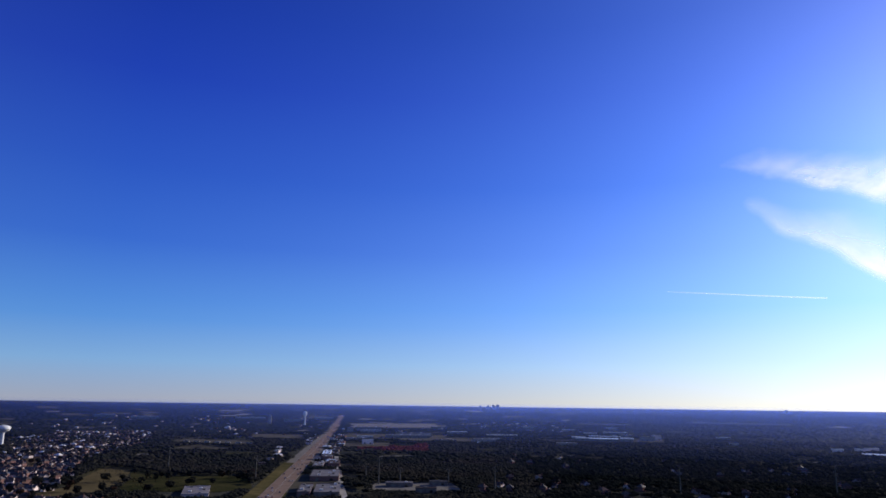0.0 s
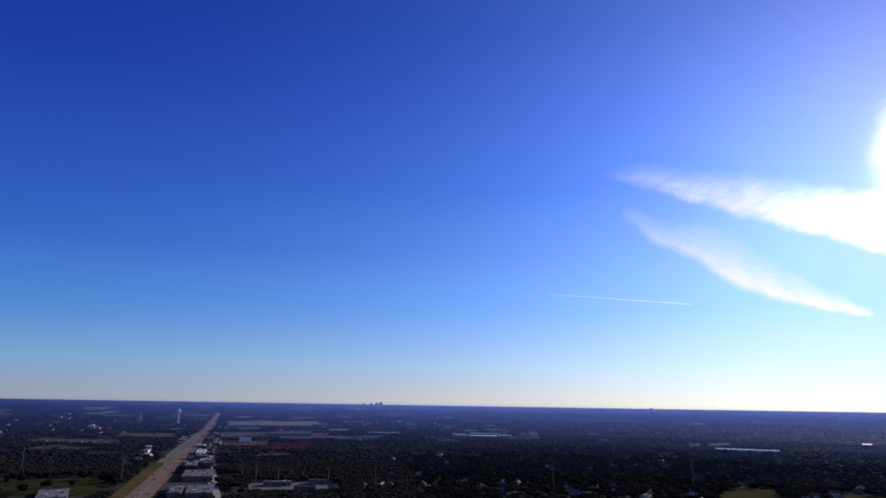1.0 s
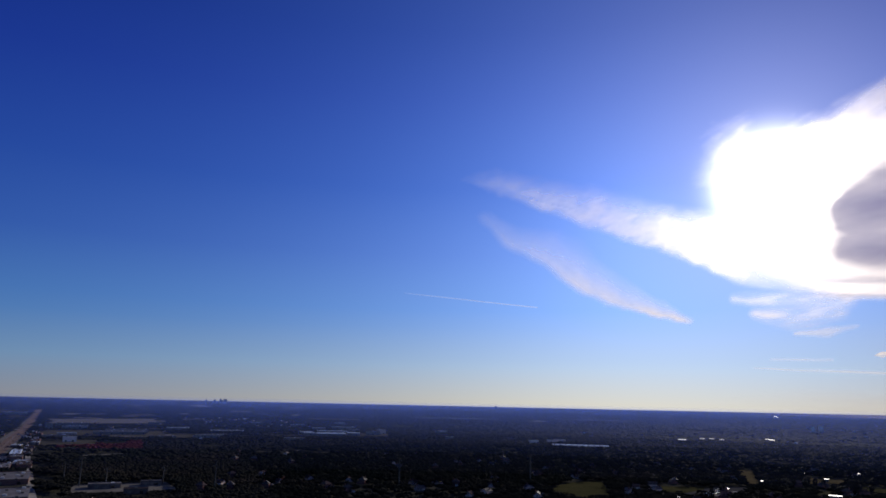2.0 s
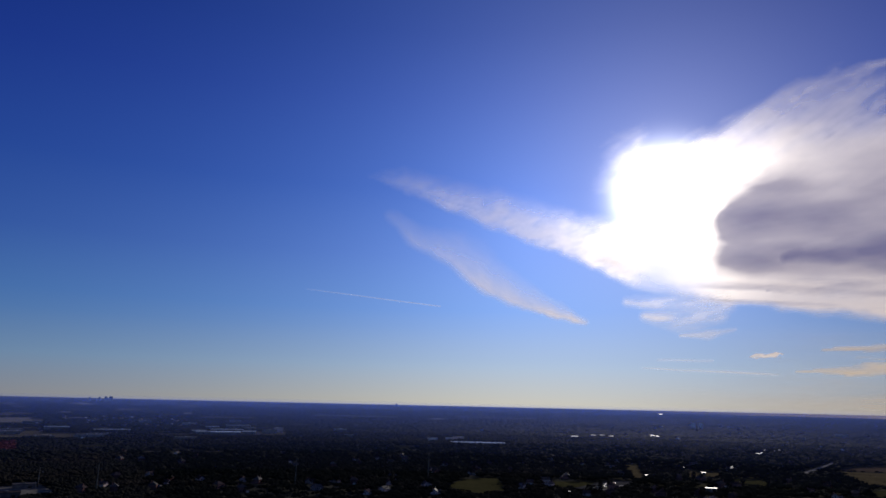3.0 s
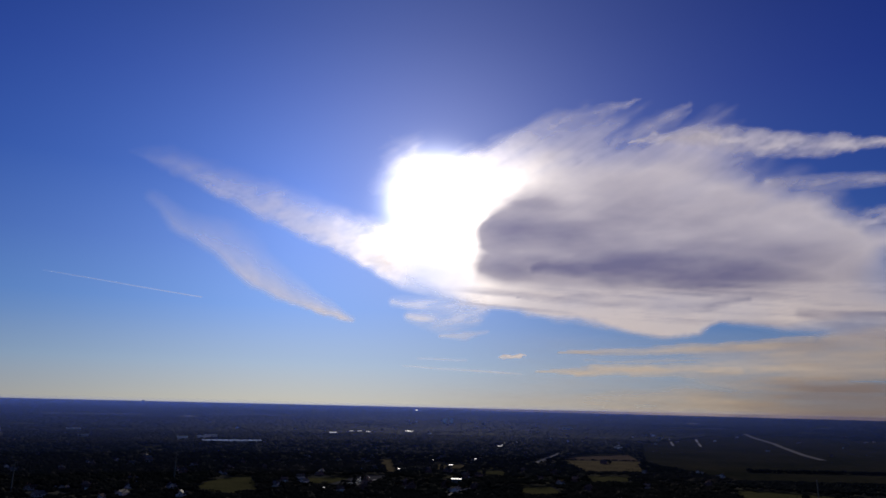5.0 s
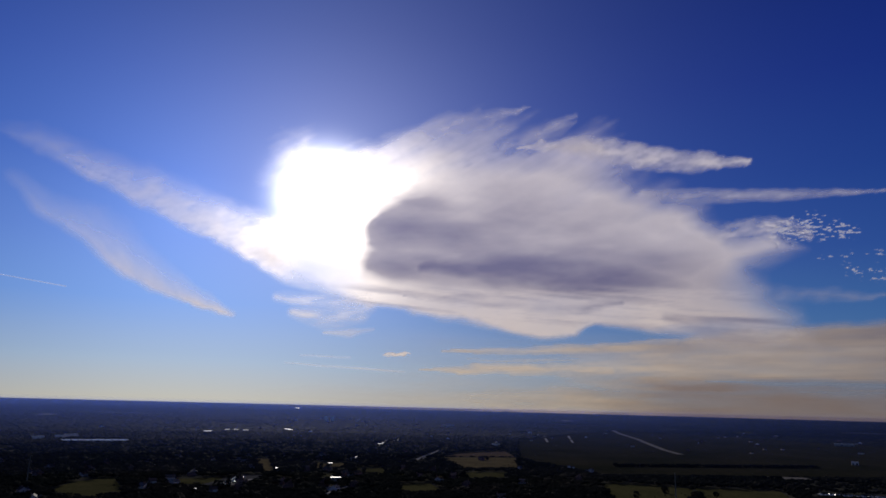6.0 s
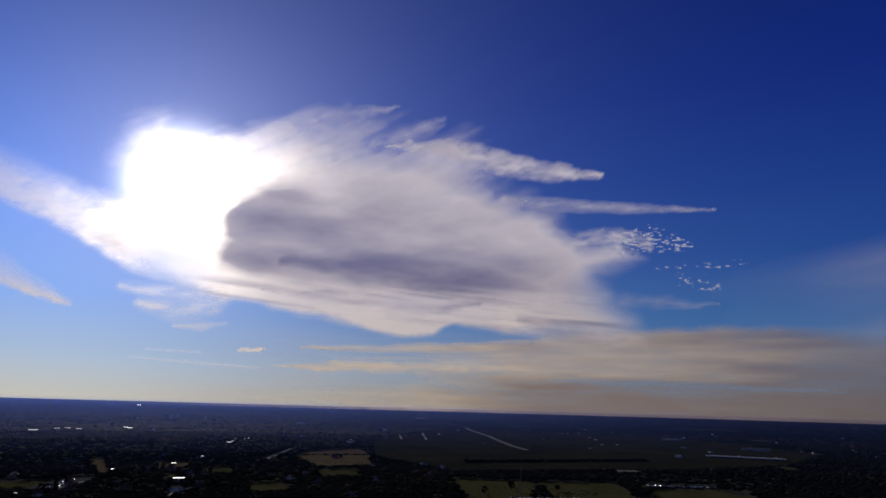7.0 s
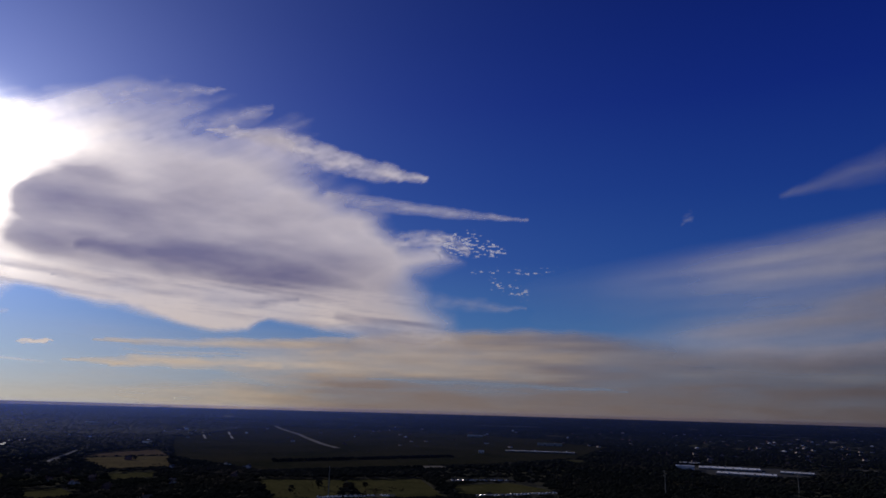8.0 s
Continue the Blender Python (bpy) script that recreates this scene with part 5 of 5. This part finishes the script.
def car(paint, tall):
    """A car: body with bonnet and boot, glazed cabin and four wheels."""
    ob = new("car")
    h = 0.95 if not tall else 1.05
    side = [(-2.25, 0.35), (2.25, 0.35), (2.3, 0.75), (1.2, h), (-1.7, h), (-2.3, h - 0.08)]
    g = Geo().poly([(x, s * 0.9, z) for s in (-1, 1) for x, z in side], [tuple(range(5, -1, -1))[::-1], tuple(range(6, 12))[::-1]] + [(k, k + 6, (k + 1) % 6 + 6, (k + 1) % 6) for k in range(6)])
    part("body", g, paint, ob)
    top = h + (0.52 if not tall else 0.75)
    cab = [(-1.75, h), (1.1, h), (0.35 if not tall else 0.63, top), (-1.3 if not tall else -1.65, top)]
    g = Geo().poly([(x, s * w, z) for s in (-1, 1) for (x, z), w in zip(cab, (0.85, 0.85, 0.68, 0.68))], [(0, 1, 2, 3), (7, 6, 5, 4)] + [(k, k + 4, (k + 1) % 4 + 4, (k + 1) % 4) for k in range(4)])
    part("cabin_glass", g, GLASS, ob)
    back, front = (-1.5, 0.6) if not tall else (-1.75, 0.55)
    mid, half = (back + front) / 2, (front - back) / 2
    dome = Geo().lathe(0, 0, [(math.cos(a), math.sin(a)) for a in (0, 0.35, 0.7, 1.05, 1.4)], 12)
    dome.v = [(mid + x * half, y * 0.72, top - 0.18 + z * 0.26) for x, y, z in dome.v]
    roof = part("roof_panel", dome, paint, ob)
    roof.data.polygons.foreach_set("use_smooth", [True] * len(roof.data.polygons))
    for x in (-1.4, 1.4):
        for s in (-1, 1):
            w = part("wheel", TYRE, RUBBER, ob)
            w.matrix_basis = pose(x, s * 0.82, 0.34, 90)
    return ob


FIRST_CARS = {}


def place_car(x, y, turn, lift, group):
    k = rng.choice((0, 0, 0, 0, 0, 1, 1, 1, 2, 4) if "lot" in group else (0, 0, 1, 1, 2, 3, 4, 4))
    tall = rng.random() < (0.75 if "lot" in group else 0.5)
    if (k, tall) not in FIRST_CARS:
        ob = car(CAR_PAINTS[k][1], tall)
        ob.matrix_basis = on_ground(x, y, turn, lift)
        FIRST_CARS[(k, tall)] = tagged(ob, "%s %s on the asphalt" % (CAR_PAINTS[k][0], "sport utility car" if tall else "saloon car"), "car", group)
    else:
        tagged(copy_thing(FIRST_CARS[(k, tall)], on_ground(x, y, turn, lift)), group=group)


for k in range(54):
    y = 780 + 1500 * rng.random() ** 1.6
    lane = rng.choice((-11, -7.2, -3.2, 3.2, 7.2, 11))
    place_car(highway_x(y) + lane, y, (97 if lane > 0 else 277), 0.82, "cars on the highway")


def car_rows(a, b, rows, gap, group, fill=0.85, heading=None):
    a, b = Vector(a), Vector(b)
    d = (b - a).normalized()
    n = Vector((-d.y, d.x))
    turn = math.degrees(math.atan2(n.y, n.x)) if heading is None else heading
    for j in range(rows):
        for i in range(int((b - a).length / gap)):
            if rng.random() < fill:
                p = a + d * i * gap + n * j * 7.5
                place_car(p.x, p.y, turn + rng.uniform(-7, 7), 0.62, group)


car_rows((1124, 74), (1152, -18), 2, 5.8, "cars in the long lot", 0.8, 117)
car_rows((936, 26), (1004, -84), 2, 5.8, "cars in the near lot", 0.8, 117)
car_rows((864, 218), (908, 134), 2, 5.8, "cars in the field lot", 0.8, 121)
car_rows((660, 735), (750, 795), 2, 4.5, "cars among the trees", 0.6)
car_rows((-150, 868), (-128, 868), 1, 3.0, "cars before the shops", 0.7)

# ---- trees ----


def clump_mesh(seed, tall, wide, clumps):
    """One tree: tapered trunk and limbs, and a crown of many uneven leaf clumps."""
    r = random.Random(seed)
    wood = Geo().lathe(0, 0, ((0.32, 0), (0.22, tall * 0.25), (0.12, tall * 0.6)), 7)
    for k in range(5):
        a, z = r.uniform(0, 6.28), tall * r.uniform(0.25, 0.5)
        ex, ey, ez = math.cos(a) * wide * 0.35, math.sin(a) * wide * 0.35, z + tall * 0.22
        wood.poly([(0.08, 0, z), (-0.06, 0.08, z), (-0.06, -0.08, z), (ex, ey, ez)], [(0, 1, 3), (1, 2, 3), (2, 0, 3)])
    crown = Geo()
    for k in range(clumps):
        a, q = r.uniform(0, 6.28), math.sqrt(r.random())
        z = tall * (0.35 + 0.6 * r.random())
        spread = wide * 0.5 * math.sin(max(0.15, min(1.0, (z / tall - 0.25) / 0.8)) * math.pi) ** 0.6
        s = wide * r.uniform(0.09, 0.17)
        cx, cy = math.cos(a) * q * spread, math.sin(a) * q * spread
        pts = [(cx + dx * s * r.uniform(0.6, 1.4), cy + dy * s * r.uniform(0.6, 1.4), z + dz * s * r.uniform(0.5, 1.1)) for dx, dy, dz in ((1, 0, 0), (-1, 0, 0), (0, 1, 0), (0, -1, 0), (0, 0, 1), (0, 0, -1))]
        crown.poly(pts, [(0, 2, 4), (2, 1, 4), (1, 3, 4), (3, 0, 4), (2, 0, 5), (1, 2, 5), (3, 1, 5), (0, 3, 5)])
    return wood, crown


def scatter_trees():
    firsts = []
    for seed, tall, wide, leaf, label in ((1, 11, 10, LEAVES, "broad dark green oak"), (2, 9, 8, LEAVES, "round olive green tree"), (3, 12, 8, LEAVES, "tall dark tree with thin foliage"), (4, 9, 9, BRONZE, "bronze autumn tree")):
        wood, crown = clump_mesh(seed, tall, wide, 60)
        ob = new("tree")
        part("trunk", wood, BARK, ob)
        part("crown", crown, leaf, ob)
        firsts.append((tagged(ob, label + " standing in open ground", "tree", "scattered trees"), []))
    spots = [(rng.uniform(-560, -340), rng.uniform(770, 960)) for _ in range(26)]
    spots += [(rng.uniform(-470, -250), rng.uniform(890, 1080)) for _ in range(26)]
    spots += [(rng.uniform(-860, -520), rng.uniform(1020, 1500)) for _ in range(40)]
    spots += [(a + rng.uniform(-22, 22), b + rng.uniform(-22, 22)) for a, b in FARMS for _ in range(2)]
    spots += [(850 + rng.uniform(0, 160), 240 + rng.uniform(-60, 110)) for _ in range(9)]
    first_used = [False] * 4
    for x, y in spots:
        k = rng.choice((0, 0, 1, 1, 2, 2, 3))
        m = on_ground(x, y, rng.uniform(0, 360))
        if first_used[k]:
            copy_thing(firsts[k][0], m)
        else:
            firsts[k][0].matrix_basis, first_used[k] = m, True


scatter_trees()

OCTA = np.array(((1, 0, 0), (-1, 0, 0), (0, 1, 0), (0, -1, 0), (0, 0, 1), (0, 0, -0.8)), float)
OCTA_FACES = np.array(((0, 2, 4), (2, 1, 4), (1, 3, 4), (3, 0, 4), (2, 0, 5), (1, 2, 5), (3, 1, 5), (0, 3, 5)))


def inside_any(outlines, x, y):
    hit = np.zeros(x.shape, bool)
    for o in outlines:
        p = np.array(o, float)
        box = (x > p[:, 0].min()) & (x < p[:, 0].max()) & (y > p[:, 1].min()) & (y < p[:, 1].max())
        if box.any():
            odd = np.zeros(box.sum(), bool)
            u, v = x[box], y[box]
            for k in range(len(p)):
                (x0, y0), (x1, y1) = p[k], p[(k + 1) % len(p)]
                if y0 != y1:
                    odd ^= ((y0 > v) != (y1 > v)) & (u < (x1 - x0) * (v - y0) / (y1 - y0) + x0)
            hit[box] |= odd
    return hit


def wood_plots(near, far, spacing, seed):
    """Places of trees between two distances, left out in clearings and thinned in estates and glades."""
    r = np.random.RandomState(seed)
    n = int(far / spacing) + 1
    gx, gy = np.meshgrid(np.arange(-n, n) * spacing, np.arange(-n, n) * spacing)
    x, y = (gx + r.uniform(-0.5, 0.5, gx.shape) * spacing).ravel(), (gy + r.uniform(-0.5, 0.5, gy.shape) * spacing).ravel()
    d, a = np.hypot(x, y), np.degrees(np.arctan2(x, y))
    ok = (d > near) & (d < far) & (a > -37) & (a < 122)
    x, y, d = x[ok], y[ok], d[ok]
    glade = fbm(x * 0.004 + 50, y * 0.004 + 50, 201, 4)
    keep = r.rand(len(x)) < np.clip(0.93 - 2.2 * np.clip(glade, 0, 1), 0.3, 1)
    keep &= r.rand(len(x)) < np.clip((4960 - d) / 250, 0, 1)
    keep &= ~inside_any(CLEARED, x, y)
    dense = inside_any([ESTATE], x, y)
    keep &= ~dense | (r.rand(len(x)) < 0.24)
    sparse = inside_any([TOWN], x, y)
    keep &= ~sparse | (r.rand(len(x)) < 0.75)
    for tx, ty, tr in TAKEN:
        keep &= (x - tx) ** 2 + (y - ty) ** 2 > (tr + 2) ** 2
        # open ground on the near side of a building, so that its front shows
        if tr > 7:
            away = math.hypot(tx, ty)
            ux, uy = tx / away, ty / away
            u, v = (x - tx) * ux + (y - ty) * uy, np.abs((x - tx) * uy - (y - ty) * ux)
            keep &= ~((u < 0) & (u > -60) & (v < tr * 0.9))
    x, y, d = x[keep], y[keep], d[keep]
    low = np.ones(len(x))  # brush stays low on the near side of open fields
    for step, most in ((20, 0.25), (45, 0.4), (70, 0.6), (100, 0.8)):
        low = np.where(inside_any(CLEARED, x * (1 + step / d), y * (1 + step / d)), np.minimum(low, most), low)
    return x, y, low, r


def clumps_mesh(name, centres, sizes, mat, label, seed):
    r = np.random.RandomState(seed)
    n = len(centres)
    v = OCTA[None] * sizes[:, None, :] * r.uniform(0.6, 1.35, (n, 6, 1))
    a = r.uniform(0, 6.28, n)
    c, s = np.cos(a)[:, None], np.sin(a)[:, None]
    v = np.stack([v[..., 0] * c - v[..., 1] * s, v[..., 0] * s + v[..., 1] * c, v[..., 2]], -1) + centres[:, None, :]
    f = OCTA_FACES[None] + (np.arange(n) * 6)[:, None, None]
    ob = mesh_object(name, v.reshape(-1, 3), f.reshape(-1, 3), mat, True)
    return tagged(ob, label, "woodland", kind="stuff")


def woods(name, near, far, spacing, tall, wide, clumps, mat, label, seed):
    x, y, low, r = wood_plots(near, far, spacing, seed)
    n = len(x)
    up = np.clip((np.hypot(x, y) - FLAT) / (RIM - FLAT), 0, 1)  # the woods grow lower towards the skyline
    h = tall * r.uniform(0.8, 1.12, n) * low * (1 - 0.88 * up)
    cx = np.repeat(x, clumps) + r.uniform(-1, 1, n * clumps) * wide * 0.46
    cy = np.repeat(y, clumps) + r.uniform(-1, 1, n * clumps) * wide * 0.46
    cz = np.repeat(h, clumps) * r.uniform(0.6, 0.9, n * clumps) + ground_z(np.hypot(cx, cy))
    if clumps == 1:
        cz = h * 0.3 + ground_z(np.hypot(x, y))
    size = wide * (0.78 if clumps == 1 else 0.29 if clumps > 5 else 0.44) * r.uniform(0.7, 1.3, n * clumps) * np.repeat(0.5 + 0.5 * low, clumps)
    sizes = np.stack([size, size, (h * 0.8 if clumps == 1 else size * (0.62 if clumps > 5 else 0.42))], -1)
    centres = np.stack([cx, cy, cz], -1)
    russet = inside_any([RUSSET], cx, cy) if mat is LEAVES else np.zeros(len(cx), bool)
    # a darker, less brown leaf tone takes over from the mixed wood with distance
    remote = np.repeat(r.rand(n) < np.clip((np.hypot(x, y) - 1750) / 1400, 0, 1), clumps) & ~russet
    oak = inside_any([SHADED_COUNTRY], cx, cy) & ~russet & (np.repeat(r.rand(n) < 0.9 * np.clip((np.interp(y, (-300, 700), (3900, 2500)) - np.hypot(x, y)) / 1100, 0, 1), clumps))  # woods with cloud shade put into the leaf colour
    remote &= ~oak
    leafy = ~russet & ~remote & ~oak
    if oak.any():
        clumps_mesh("oak_wood", centres[oak], sizes[oak], DARK_LEAVES, "very dark woods with shade put into the leaf colour", seed + 7)
    if leafy.any():
        clumps_mesh(name, centres[leafy], sizes[leafy], LEAVES, label, seed)
    if remote.any():
        clumps_mesh("cedar_wood", centres[remote], sizes[remote], FAR_LEAVES, "dark remote woods on the far plain", seed + 5)
    if russet.any():
        clumps_mesh("russet_wood", centres[russet], sizes[russet], RUST, "belt of russet autumn trees", seed + 1)


# outline of the woods that take the shade-darkened leaf colour
SHADED_COUNTRY = ((120, 700), (150, 1500), (560, 1750), (1300, 1500), (2200, 1300), (3400, 900), (3500, -1500), (1500, -1500), (400, -200))
RUSSET = ((-200, 1590), (-200, 1790), (-40, 1850), (-30, 1560))
woods("near_woodland", 740, 1300, 9.0, 7.5, 9, 9, LEAVES, "dense mixed autumn woodland on the plain", 301)
woods("woodland", 1300, 2450, 12, 8.0, 12, 3, LEAVES, "dark woodland reaching across the plain", 302)
woods("far_woodland", 2450, 4945, 16.5, 3.6, 22, 1, LEAVES, "dark far woodland under the skyline", 303)


def hedge(a, b, seed, label):
    """A dense dark hedgerow between two places."""
    r = np.random.RandomState(seed)
    a, b = np.array(a, float), np.array(b, float)
    n = int(np.hypot(*(b - a)) * 1.6)
    p = a + (b - a) * r.rand(n, 1) + r.uniform(-4, 4, (n, 2))
    size = r.uniform(1.6, 3.4, n)
    z = r.uniform(0.8, 5.5, n) + ground_z(np.hypot(p[:, 0], p[:, 1]))
    ob = clumps_mesh("hedge", np.concatenate([p, z[:, None]], 1), np.stack([size, size, size * 0.8], -1), DARK_LEAVES, label, seed)
    return tagged(ob, category="hedge")


hedge((1122, 389), (1327, 145), 401, "dense dark hedge behind the bright meadows")
hedge((1367, 444), (1667, 112), 402, "long dark hedge across the pasture")


def brush():
    """Low scrub and weeds scattered over the fields and verges."""
    r = np.random.RandomState(77)
    n = 26000
    a, d = np.radians(r.uniform(-42, 100, n)), r.uniform(780, 1700, n)
    x, y = d * np.sin(a), d * np.cos(a)
    patch = fbm(x * 0.012, y * 0.012, 211, 4)
    ok = inside_any([o for o, m, t in FIELDS[1:18]], x, y) & (r.rand(n) < np.clip(0.25 + 3.0 * patch, 0.03, 1))
    x, y = x[ok], y[ok]
    size = r.uniform(0.5, 1.9, len(x)) * np.clip(0.6 + 2.0 * patch[ok], 0.5, 1.5)
    clumps_mesh("scrub", np.stack([x, y, 0.5 + size * 0.3], -1), np.stack([size, size, size * 0.7], -1), SCRUB, "low dry scrub scattered over the fields", 78)


SCRUB = foliage("field_scrub", ((0.03, 0.035, 0.015), (0.05, 0.045, 0.02), (0.08, 0.06, 0.03), (0.11, 0.08, 0.04)))
brush()
